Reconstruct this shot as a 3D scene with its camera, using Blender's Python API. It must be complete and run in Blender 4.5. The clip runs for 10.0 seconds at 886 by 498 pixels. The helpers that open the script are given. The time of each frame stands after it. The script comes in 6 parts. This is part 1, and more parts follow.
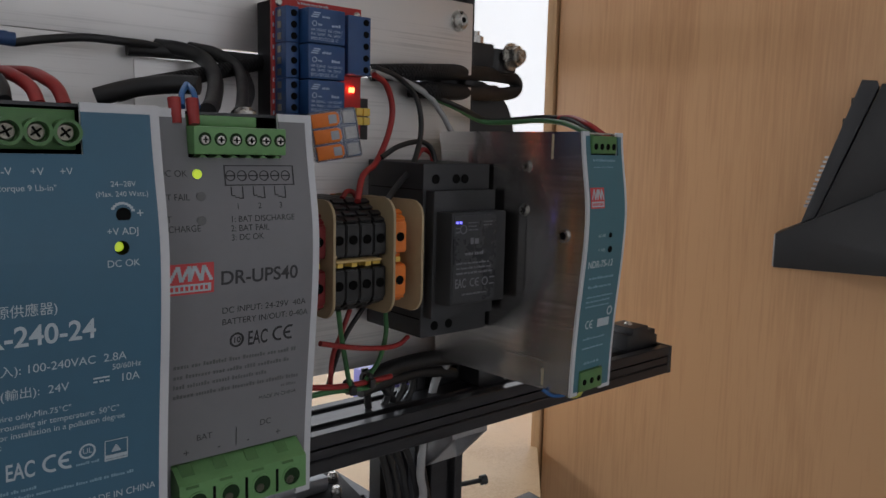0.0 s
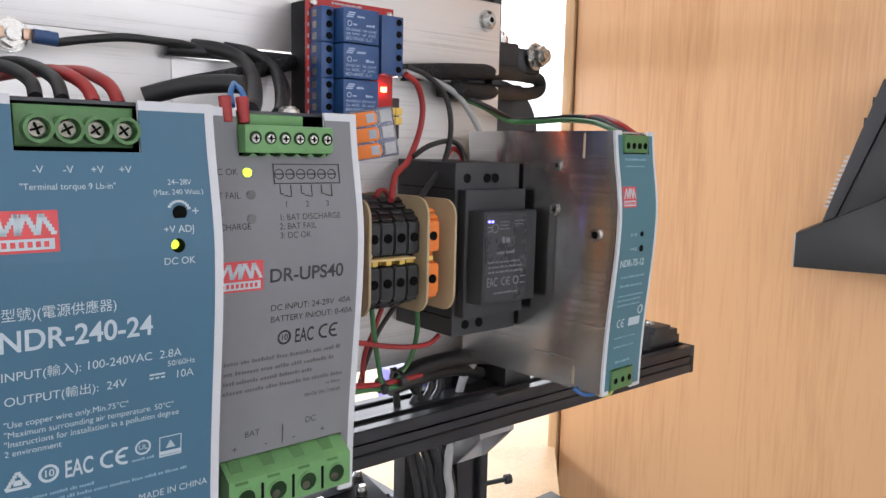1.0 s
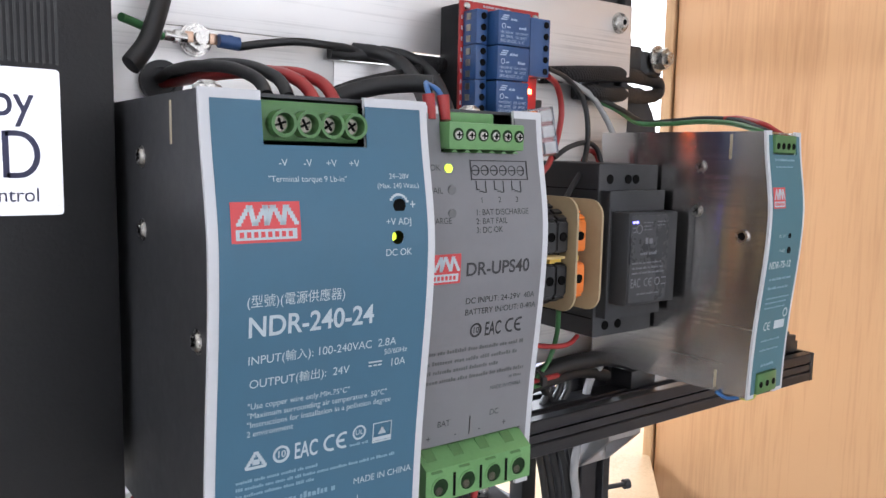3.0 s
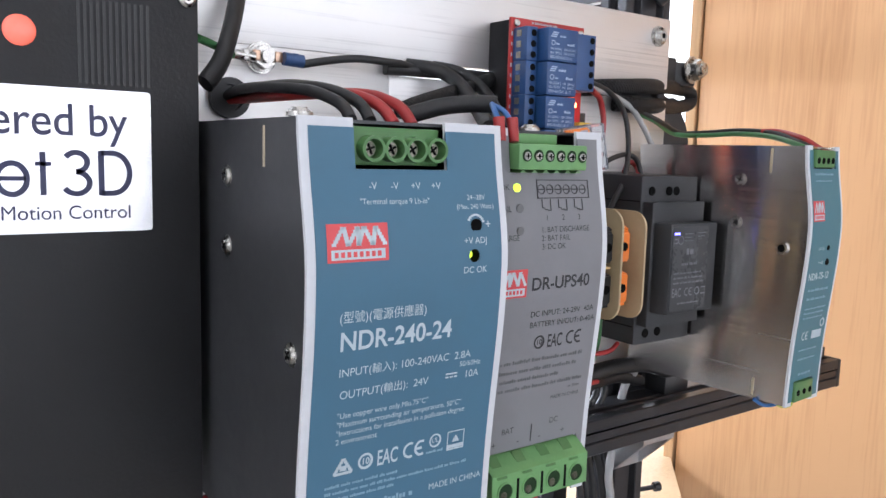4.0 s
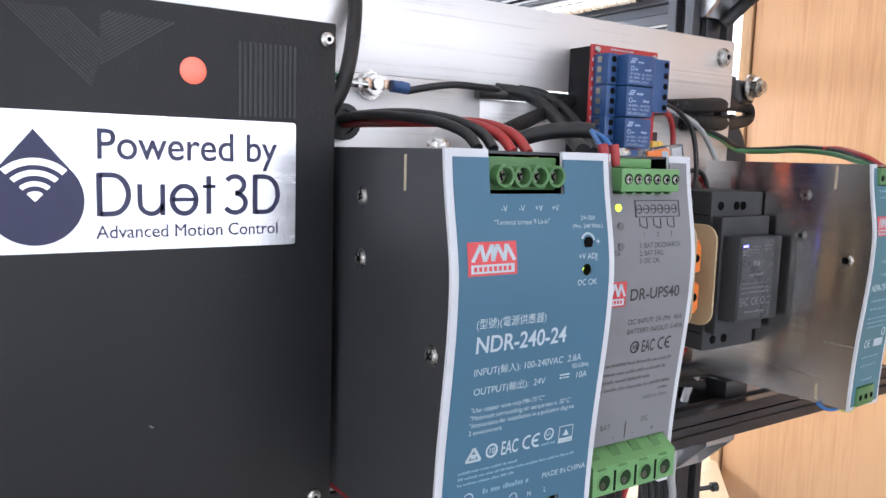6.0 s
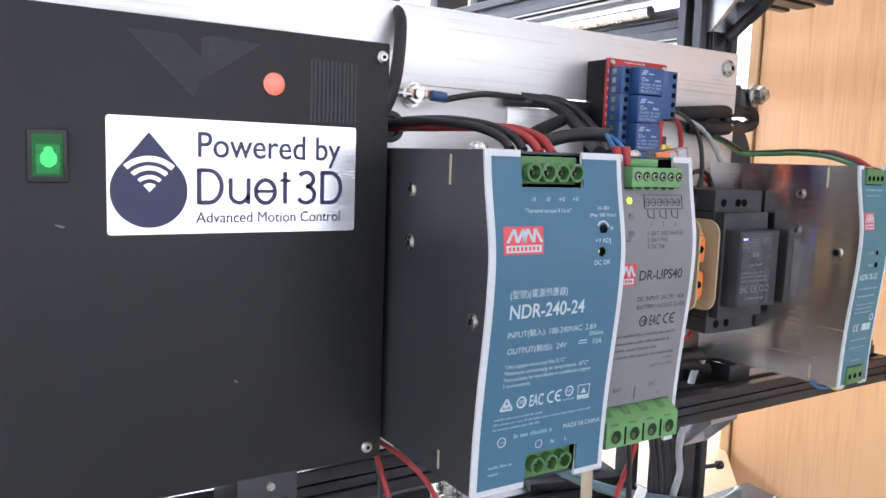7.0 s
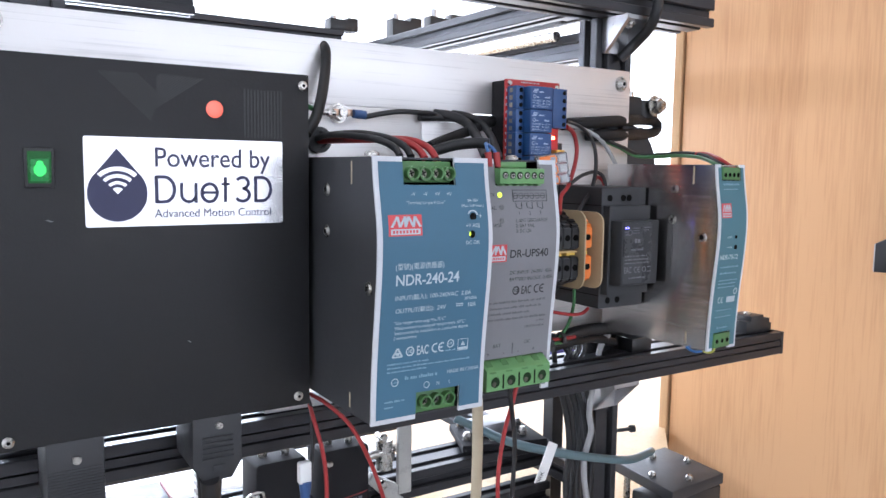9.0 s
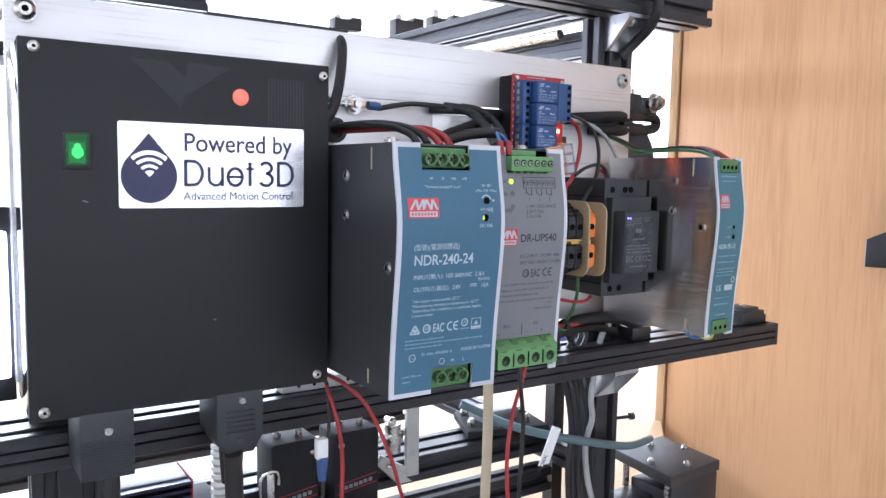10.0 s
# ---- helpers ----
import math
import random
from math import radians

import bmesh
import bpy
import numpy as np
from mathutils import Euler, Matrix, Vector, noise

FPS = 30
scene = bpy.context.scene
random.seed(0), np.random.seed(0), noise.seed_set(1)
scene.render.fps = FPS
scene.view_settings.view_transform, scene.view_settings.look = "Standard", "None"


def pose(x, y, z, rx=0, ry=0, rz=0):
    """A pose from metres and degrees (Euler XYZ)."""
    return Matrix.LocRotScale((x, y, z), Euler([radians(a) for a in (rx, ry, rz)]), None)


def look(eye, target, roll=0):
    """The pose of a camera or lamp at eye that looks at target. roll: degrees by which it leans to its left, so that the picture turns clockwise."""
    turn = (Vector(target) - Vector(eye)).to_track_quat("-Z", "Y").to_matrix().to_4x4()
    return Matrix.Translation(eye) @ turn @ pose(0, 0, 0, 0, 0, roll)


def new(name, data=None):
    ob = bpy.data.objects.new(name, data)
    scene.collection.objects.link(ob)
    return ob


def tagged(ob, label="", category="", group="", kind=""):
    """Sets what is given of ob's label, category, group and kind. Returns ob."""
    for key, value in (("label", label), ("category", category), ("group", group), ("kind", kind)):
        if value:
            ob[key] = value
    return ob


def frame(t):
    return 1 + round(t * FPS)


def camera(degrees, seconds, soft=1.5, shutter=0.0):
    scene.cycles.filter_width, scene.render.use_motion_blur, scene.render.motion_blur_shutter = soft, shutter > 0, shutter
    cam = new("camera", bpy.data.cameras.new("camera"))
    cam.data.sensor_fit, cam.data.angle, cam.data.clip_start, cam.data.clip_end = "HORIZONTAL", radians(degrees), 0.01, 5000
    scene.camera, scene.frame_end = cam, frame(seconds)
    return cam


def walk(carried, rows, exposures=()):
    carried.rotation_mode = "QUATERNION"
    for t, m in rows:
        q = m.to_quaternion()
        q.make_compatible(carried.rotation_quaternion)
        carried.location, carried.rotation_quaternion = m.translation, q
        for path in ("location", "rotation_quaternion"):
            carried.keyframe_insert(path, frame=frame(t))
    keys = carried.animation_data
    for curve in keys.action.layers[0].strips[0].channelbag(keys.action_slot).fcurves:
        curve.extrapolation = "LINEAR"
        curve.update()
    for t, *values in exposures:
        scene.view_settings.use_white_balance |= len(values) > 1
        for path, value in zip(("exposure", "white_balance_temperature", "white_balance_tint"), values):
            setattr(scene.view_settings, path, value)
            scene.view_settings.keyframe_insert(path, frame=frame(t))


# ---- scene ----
cam = camera(59.5, 10.0)
# t, eye x y z, yaw, pitch, roll
PATH = [
    (0.0, -0.0146, -0.3279, 1.1160, -40.56, -7.37, 1.35),
    (0.5, -0.0208, -0.3318, 1.1176, -40.30, -7.37, 1.04),
    (1.0, -0.0249, -0.3207, 1.1150, -40.16, -7.32, 1.29),
    (1.5, -0.0310, -0.3137, 1.1134, -39.47, -7.14, 1.59),
    (2.0, -0.0389, -0.3079, 1.1124, -37.27, -6.40, 1.48),
    (2.5, -0.0479, -0.3032, 1.1102, -36.17, -6.77, 1.38),
    (3.0, -0.0606, -0.2986, 1.1104, -36.02, -6.76, 1.2),
    (4.5, -0.0886, -0.2944, 1.1209, -35.04, -7.10, 1.73),
    (5.0, -0.0939, -0.2930, 1.1227, -34.52, -6.96, 1.61),
    (5.5, -0.1039, -0.2943, 1.1232, -33.99, -6.88, 1.64),
    (7.0, -0.1543, -0.3366, 1.1214, -32.38, -6.62, 1.94),
    (7.5, -0.1629, -0.3618, 1.1175, -31.75, -6.38, 1.92),
    (8.0, -0.1735, -0.3875, 1.1181, -31.05, -6.33, 1.58),
    (8.5, -0.1659, -0.4166, 1.1198, -30.69, -6.12, 1.03),
    (9.0, -0.1639, -0.4307, 1.1201, -32.90, -5.91, 0.79),
    (9.5, -0.1766, -0.4351, 1.1178, -33.67, -5.84, 1.07),
    (10.0, -0.1839, -0.4406, 1.1109, -33.48, -5.58, 1.07),
]


def heading(x, y, z, yaw, pitch, roll):
    a, b = radians(yaw), radians(pitch)
    way = Vector((-math.sin(a) * math.cos(b), math.cos(a) * math.cos(b), math.sin(b)))
    return look((x, y, z), Vector((x, y, z)) + way, roll)


walk(cam, [(t, heading(*row)) for t, *row in PATH],
     exposures=[(0.0, -1.98, 6300, 13), (0.2, -1.66, 6300, 13), (0.4, -1.02, 6300, 13), (0.6, -0.64, 6280, 13), (1.0, -0.42, 6250, 14), (2.5, -0.37, 6150, 14),
                (4.5, -0.18, 5950, 14), (7.0, -0.1, 5870, 14), (8.5, -0.24, 5780, 14), (10.0, -0.34, 5690, 15)])

# ---- light ----
world = bpy.data.worlds.new("world")
scene.world = world
world.use_nodes = True
wn = world.node_tree.nodes
sky = wn.new("ShaderNodeTexSky")
sky.sky_type, sky.sun_disc = "NISHITA", False
sky.sun_elevation, sky.sun_rotation = radians(38), radians(20)
wn["Background"].inputs["Strength"].default_value = 0.12
world.node_tree.links.new(sky.outputs[0], wn["Background"].inputs["Color"])


def area_lamp(name, eye, target, w, h, watts, colour=(1, 1, 1)):
    d = bpy.data.lights.new(name, "AREA")
    d.shape, d.size, d.size_y, d.energy, d.color = "RECTANGLE", w, h, watts, colour
    ob = new(name, d)
    ob.matrix_world = look(eye, target)
    return ob


area_lamp("window_light_back", (0.6, 1.64, 1.5), (0.6, 0.0, 1.3), 4.6, 1.8, 62, (0.93, 0.97, 1.0))
area_lamp("window_light_front", (0.75, -2.62, 1.6), (0.5, 0.0, 1.1), 2.9, 1.5, 6, (1.0, 0.97, 0.95))
# added fill from the west that lifts the lower cupboard door
area_lamp("west_fill_light", (-2.22, -1.4, 1.35), (0.6, -0.1, 0.9), 1.7, 1.6, 9.5, (1.0, 0.98, 0.96))

# added fill inside the machine, brightens table, board and lower cupboard
area_lamp("interior_fill_light", (0.0, 0.6, 1.222), (0.06, 0.25, 0.8), 0.5, 0.03, 9, (0.86, 0.92, 1.0))

# ---- materials ----


def mat(name, base, rough=0.5, metal=0.0, vary=0.12, scale=60.0, bump=0.0, bump_scale=400.0, stretch=(1, 1, 1), rvary=0.1,
        emit=None, strength=0.0, aniso=0.0, spec=0.5, coat=0.0, tex="Object"):
    """Paint, plastic or metal with stains at two scales, grain and fine relief."""
    m = bpy.data.materials.new(name)
    m.use_nodes = True
    nt = m.node_tree
    b = nt.nodes["Principled BSDF"]
    b.inputs["Metallic"].default_value = metal
    b.inputs["Specular IOR Level"].default_value = spec
    b.inputs["Coat Weight"].default_value = coat
    b.inputs["Anisotropic"].default_value = aniso
    co = nt.nodes.new("ShaderNodeTexCoord")
    mp = nt.nodes.new("ShaderNodeMapping")
    mp.inputs["Scale"].default_value = stretch
    nt.links.new(co.outputs[tex], mp.inputs[0])
    n1 = nt.nodes.new("ShaderNodeTexNoise")
    n1.inputs["Scale"].default_value, n1.inputs["Detail"].default_value = scale, 5
    n2 = nt.nodes.new("ShaderNodeTexNoise")
    n2.inputs["Scale"].default_value, n2.inputs["Detail"].default_value = scale * 9, 3
    for n in (n1, n2):
        nt.links.new(mp.outputs[0], n.inputs["Vector"])
    add = nt.nodes.new("ShaderNodeMath")
    add.operation = "MULTIPLY_ADD"
    nt.links.new(n2.outputs[0], add.inputs[0])
    add.inputs[1].default_value = 0.5
    nt.links.new(n1.outputs[0], add.inputs[2])
    ramp = nt.nodes.new("ShaderNodeValToRGB")
    ramp.color_ramp.elements[0].position, ramp.color_ramp.elements[1].position = 0.45, 1.05
    ramp.color_ramp.elements[0].color = (*[c * (1 - vary) for c in base], 1)
    ramp.color_ramp.elements[1].color = (*[min(1, c * (1 + vary)) for c in base], 1)
    nt.links.new(add.outputs[0], ramp.inputs[0])
    nt.links.new(ramp.outputs[0], b.inputs["Base Color"])
    rr = nt.nodes.new("ShaderNodeMapRange")
    rr.inputs["From Min"].default_value, rr.inputs["From Max"].default_value = 0.4, 1.1
    rr.inputs["To Min"].default_value, rr.inputs["To Max"].default_value = max(0.02, rough - rvary), min(1, rough + rvary)
    nt.links.new(add.outputs[0], rr.inputs[0])
    nt.links.new(rr.outputs[0], b.inputs["Roughness"])
    if bump:
        n3 = nt.nodes.new("ShaderNodeTexNoise")
        n3.inputs["Scale"].default_value, n3.inputs["Detail"].default_value = bump_scale, 4
        nt.links.new(mp.outputs[0], n3.inputs["Vector"])
        bu = nt.nodes.new("ShaderNodeBump")
        bu.inputs["Strength"].default_value, bu.inputs["Distance"].default_value = bump, 0.0004
        nt.links.new(n3.outputs[0], bu.inputs["Height"])
        nt.links.new(bu.outputs[0], b.inputs["Normal"])
    if emit:
        b.inputs["Emission Color"].default_value = (*emit, 1)
        b.inputs["Emission Strength"].default_value = strength
    return m


def wood_mat(name, dark, light, rough=0.45):
    """Beech veneer with long upright grain and short flecks."""
    m = mat(name, light, rough, vary=0.0, scale=3, bump=0.08, bump_scale=60, stretch=(12, 12, 1))
    nt = m.node_tree
    b = nt.nodes["Principled BSDF"]
    co = nt.nodes.new("ShaderNodeTexCoord")
    mp = nt.nodes.new("ShaderNodeMapping")
    mp.inputs["Scale"].default_value = (14, 14, 1.1)
    nt.links.new(co.outputs["Object"], mp.inputs[0])
    big = nt.nodes.new("ShaderNodeTexNoise")
    big.inputs["Scale"].default_value, big.inputs["Detail"].default_value, big.inputs["Distortion"].default_value = 0.8, 4, 0.5
    wave = nt.nodes.new("ShaderNodeTexNoise")
    wave.inputs["Scale"].default_value, wave.inputs["Detail"].default_value = 9, 6
    mp2 = nt.nodes.new("ShaderNodeMapping")
    mp2.inputs["Scale"].default_value = (430, 430, 16)
    fleck = nt.nodes.new("ShaderNodeTexNoise")
    fleck.inputs["Scale"].default_value, fleck.inputs["Detail"].default_value = 1.0, 4
    nt.links.new(co.outputs["Object"], mp2.inputs[0])
    nt.links.new(mp2.outputs[0], fleck.inputs["Vector"])
    for n in (big, wave):
        nt.links.new(mp.outputs[0], n.inputs["Vector"])
    a = nt.nodes.new("ShaderNodeMath")
    a.operation = "MULTIPLY_ADD"
    a.inputs[1].default_value = 0.32
    nt.links.new(wave.outputs[0], a.inputs[0])
    nt.links.new(big.outputs[0], a.inputs[2])
    a2 = nt.nodes.new("ShaderNodeMath")
    a2.operation = "MULTIPLY_ADD"
    a2.inputs[1].default_value = 0.6
    nt.links.new(fleck.outputs[0], a2.inputs[0])
    nt.links.new(a.outputs[0], a2.inputs[2])
    ramp = nt.nodes.new("ShaderNodeValToRGB")
    e = ramp.color_ramp.elements
    e[0].position, e[1].position = 0.66, 1.26
    e[0].color, e[1].color = (*dark, 1), (*light, 1)
    nt.links.new(a2.outputs[0], ramp.inputs[0])
    for l in list(b.inputs["Base Color"].links):
        nt.links.remove(l)
    nt.links.new(ramp.outputs[0], b.inputs["Base Color"])
    return m


def brushed(name, base, rough, metal, stretch, aniso, along, vary, smudge=0.3):
    """Brushed sheet metal: fine lines along one axis, rubbed patches and a few scratches."""
    m = mat(name, base, rough, metal, vary=0.0, aniso=aniso)
    nt = m.node_tree
    b = nt.nodes["Principled BSDF"]
    co = nt.nodes.new("ShaderNodeTexCoord")

    def cloud(scale, size, detail=4):
        mp = nt.nodes.new("ShaderNodeMapping")
        mp.inputs["Scale"].default_value = scale
        n = nt.nodes.new("ShaderNodeTexNoise")
        n.inputs["Scale"].default_value, n.inputs["Detail"].default_value = size, detail
        nt.links.new(co.outputs["Object"], mp.inputs[0])
        nt.links.new(mp.outputs[0], n.inputs["Vector"])
        return n.outputs[0]

    def sums(x, k, y):
        n = nt.nodes.new("ShaderNodeMath")
        n.operation = "MULTIPLY_ADD"
        n.inputs[1].default_value = k
        nt.links.new(x, n.inputs[0])
        if isinstance(y, float):
            n.inputs[2].default_value = y
        else:
            nt.links.new(y, n.inputs[2])
        return n.outputs[0]
    lines = cloud(stretch, 2.2, 6)
    patches = cloud([0.25 * q ** 0.5 for q in stretch], 9.0, 6)
    rubbed = cloud((1, 1, 1.6), 28.0, 7)
    tone = sums(rubbed, smudge, sums(patches, 0.5, lines))
    ramp = nt.nodes.new("ShaderNodeValToRGB")
    e = ramp.color_ramp.elements
    mid = 0.75 + 0.5 * smudge
    e[0].position, e[1].position = mid - 0.3, mid + 0.3
    e[0].color = (*[c * (1 - vary) for c in base], 1)
    e[1].color = (*[min(1, c * (1 + vary)) for c in base], 1)
    nt.links.new(tone, ramp.inputs[0])
    nt.links.new(ramp.outputs[0], b.inputs["Base Color"])
    nt.links.new(sums(tone, -0.22, rough + 0.22 * mid), b.inputs["Roughness"])
    bu = nt.nodes.new("ShaderNodeBump")
    bu.inputs["Strength"].default_value, bu.inputs["Distance"].default_value = 0.10, 0.0002
    nt.links.new(lines, bu.inputs["Height"])
    nt.links.new(bu.outputs[0], b.inputs["Normal"])
    way = nt.nodes.new("ShaderNodeCombineXYZ")
    for k, v in zip("XYZ", along):
        way.inputs[k].default_value = v
    nt.links.new(way.outputs[0], b.inputs["Tangent"])
    return m


def braid(name):
    """Black woven sleeve: crossed strands as fine relief, with pale worn threads."""
    m = mat(name, (0.011, 0.011, 0.012), 0.62, vary=0.5, scale=220, spec=0.3)
    nt = m.node_tree
    b = nt.nodes["Principled BSDF"]
    co = nt.nodes.new("ShaderNodeTexCoord")
    total = None
    for turn in (38, -38):
        mp = nt.nodes.new("ShaderNodeMapping")
        mp.inputs["Rotation"].default_value = (0, radians(turn), 0)
        nt.links.new(co.outputs["Object"], mp.inputs[0])
        w = nt.nodes.new("ShaderNodeTexWave")
        w.inputs["Scale"].default_value, w.inputs["Distortion"].default_value = 190, 0.6
        nt.links.new(mp.outputs[0], w.inputs["Vector"])
        if total is None:
            total = w.outputs["Fac"]
        else:
            n = nt.nodes.new("ShaderNodeMath")
            n.operation = "MULTIPLY"
            nt.links.new(total, n.inputs[0])
            nt.links.new(w.outputs["Fac"], n.inputs[1])
            total = n.outputs[0]
    bu = nt.nodes.new("ShaderNodeBump")
    bu.inputs["Strength"].default_value, bu.inputs["Distance"].default_value = 0.9, 0.0006
    nt.links.new(total, bu.inputs["Height"])
    nt.links.new(bu.outputs[0], b.inputs["Normal"])
    return m


M = {}
M["wall"] = mat("white_wall_paint", (0.8, 0.8, 0.79), 0.8, vary=0.03, scale=4, bump=0.2, bump_scale=200)
M["floor"] = mat("pale_grey_floor", (0.46, 0.45, 0.43), 0.6, vary=0.1, scale=6)
M["beech"] = wood_mat("beech_veneer", (0.495, 0.256, 0.113), (0.635, 0.362, 0.176))
M["beech_edge"] = wood_mat("beech_edge", (0.5, 0.3, 0.15), (0.6, 0.38, 0.2))
M["table"] = wood_mat("table_wood", (0.6, 0.41, 0.23), (0.74, 0.55, 0.34))
M["alu"] = brushed("brushed_aluminium", (0.74, 0.725, 0.715), 0.48, 0.75, (2.5, 40, 420), 0.4, (0, 0, 1), 0.13, smudge=0.6)
M["alu_part"] = mat("cast_aluminium", (0.45, 0.45, 0.46), 0.35, 1.0, vary=0.1, scale=80)
M["steel"] = brushed("bare_steel_sheet", (0.65, 0.63, 0.61), 0.22, 1.0, (40, 3, 420), 1.0, (0, 0, 1), 0.1, smudge=0.25)
M["ddr_label"] = mat("smooth_charcoal_label", (0.03, 0.031, 0.035), 0.3, vary=0.08, scale=60)
M["matte_black"] = mat("matte_black_print", (0.011, 0.011, 0.013), 0.7, vary=0.2, scale=50, bump=0.15, spec=0.25)
M["gloss_black"] = mat("glossy_black_acrylic", (0.012, 0.012, 0.014), 0.09, vary=0.15, scale=20, rvary=0.03)
M["grey_case"] = mat("dark_grey_case", (0.054, 0.055, 0.06), 0.42, 0.35, vary=0.12, scale=30, bump=0.08, bump_scale=1500)
M["blue"] = mat("blue_face", (0.049, 0.138, 0.215), 0.5, vary=0.05, scale=30, bump=0.05, bump_scale=2500)
M["teal"] = mat("teal_face", (0.06, 0.165, 0.205), 0.5, vary=0.05, scale=30, bump=0.05, bump_scale=2500)
M["grey_face"] = mat("grey_face", (0.197, 0.197, 0.211), 0.5, vary=0.04, scale=30, bump=0.05, bump_scale=2500)
M["rim"] = mat("white_rim", (0.6, 0.61, 0.64), 0.45, vary=0.05, scale=40)
M["white_ink"] = mat("white_ink", (0.47, 0.55, 0.60), 0.5, vary=0.06, scale=300)
M["dark_ink"] = mat("dark_ink", (0.035, 0.035, 0.04), 0.5, vary=0.1, scale=300)
M["red_ink"] = mat("red_ink", (0.62, 0.07, 0.075), 0.5, vary=0.05, scale=200)
M["green"] = mat("green_terminal", (0.075, 0.185, 0.06), 0.42, vary=0.12, scale=90, bump=0.05)
M["light_green"] = mat("light_green_terminal", (0.14, 0.31, 0.115), 0.42, vary=0.1, scale=90, bump=0.05)
# near-black that paints the shade of holes, slots and gaps, mostly on flat pieces
M["hole"] = mat("recess_shade", (0.006, 0.006, 0.006), 0.9, vary=0.2, scale=90, spec=0.08)
M["screw"] = mat("nickel_screw", (0.48, 0.465, 0.44), 0.28, 1.0, vary=0.15, scale=300)
M["dull_screw"] = mat("dull_zinc_screw", (0.3, 0.285, 0.24), 0.42, 1.0, vary=0.3, scale=400)
# terminal green darkened by hand for the shade inside the sockets
M["shaded_green"] = mat("shaded_green_socket", (0.012, 0.035, 0.011), 0.6, vary=0.1, scale=90, spec=0.2)
# zinc darkened as if the screw sat deep in a shaded socket
M["shaded_screw"] = mat("shaded_zinc_screw", (0.12, 0.115, 0.09), 0.5, 1.0, vary=0.3, scale=400)
M["print_black"] = mat("printed_black_plastic", (0.013, 0.013, 0.0145), 0.55, spec=0.4, vary=0.25, scale=14, bump=0.25, bump_scale=900, stretch=(1, 1, 1))
M["black"] = mat("black_plastic", (0.016, 0.016, 0.017), 0.42, vary=0.2, scale=70, bump=0.1)
M["anod"] = mat("black_anodised_profile", (0.042, 0.042, 0.046), 0.36, 0.6, vary=0.15, scale=20, stretch=(1, 6, 6), bump=0.05)
M["ddr"] = mat("charcoal_plastic", (0.026, 0.027, 0.03), 0.5, vary=0.1, scale=40, bump=0.12, bump_scale=1600)
M["rubber"] = mat("black_cable_rubber", (0.013, 0.013, 0.014), 0.5, vary=0.2, scale=120, bump=0.1)
M["red_wire"] = mat("red_wire", (0.34, 0.026, 0.026), 0.42, vary=0.12, scale=120)
M["green_wire"] = mat("green_wire", (0.045, 0.16, 0.055), 0.42, vary=0.12, scale=120)
M["white_wire"] = mat("pale_grey_wire", (0.36, 0.36, 0.36), 0.45, vary=0.08, scale=120)
M["blue_wire"] = mat("blue_wire", (0.03, 0.13, 0.36), 0.4, vary=0.1, scale=120)
M["yg_wire"] = mat("yellow_green_wire", (0.45, 0.45, 0.08), 0.42, vary=0.2, scale=120)
M["beige"] = mat("beige_end_plate", (0.44, 0.34, 0.2), 0.55, vary=0.07, scale=40, bump=0.08)
M["orange"] = mat("orange_plastic", (0.8, 0.2, 0.02), 0.4, vary=0.08, scale=80)
M["yellow"] = mat("yellow_jumper", (0.8, 0.55, 0.1), 0.4, vary=0.08, scale=80)
M["beige_comb"] = mat("pale_yellow_comb", (0.66, 0.47, 0.2), 0.45, vary=0.08, scale=80)
M["pcb"] = mat("red_circuit_board", (0.4, 0.02, 0.02), 0.4, vary=0.12, scale=90)
M["relay_blue"] = mat("blue_relay_plastic", (0.022, 0.07, 0.2), 0.38, vary=0.1, scale=90)
M["ring_blue"] = mat("blue_crimp", (0.035, 0.085, 0.22), 0.4, vary=0.1, scale=90)
M["sleeve"] = braid("braided_sleeve")
M["silver"] = mat("silver_sticker", (0.8, 0.8, 0.83), 0.25, 0.75, vary=0.05, scale=12, stretch=(1, 1, 8))
M["navy"] = mat("navy_ink", (0.02, 0.022, 0.075), 0.4, vary=0.08, scale=80)
M["clear"] = mat("clear_plastic", (0.75, 0.75, 0.75), 0.12, vary=0.03, scale=50)
M["clear"].node_tree.nodes["Principled BSDF"].inputs["Transmission Weight"].default_value = 0.85
M["tape"] = mat("beige_flat_cable", (0.47, 0.4, 0.28), 0.5, vary=0.07, scale=60)
M["teal_tube"] = mat("grey_teal_tube", (0.1, 0.16, 0.18), 0.4, vary=0.08, scale=60)
M["paper"] = mat("white_paper", (0.78, 0.78, 0.76), 0.7, vary=0.03, scale=60)
M["led_red"] = mat("lit_red_lens", (0.85, 0.2, 0.15), 0.18, emit=(1.0, 0.16, 0.08), strength=0.6)
M["led_green"] = mat("lit_green_switch", (0.004, 0.05, 0.012), 0.3, emit=(0.01, 1.0, 0.06), strength=0.07)
M["led_lime"] = mat("lit_yellow_green", (0.5, 0.7, 0.05), 0.3, emit=(0.75, 1.0, 0.05), strength=1.6)
M["led_blue"] = mat("lit_blue", (0.2, 0.2, 0.9), 0.3, emit=(0.2, 0.18, 1.0), strength=6.0)
M["led_hot"] = mat("lit_red_spot", (1.0, 0.1, 0.05), 0.3, emit=(1.0, 0.1, 0.03), strength=45.0)
M["led_white"] = mat("lit_white_strip", (0.9, 0.95, 1.0), 0.3, emit=(0.75, 0.85, 1.0), strength=9.0)

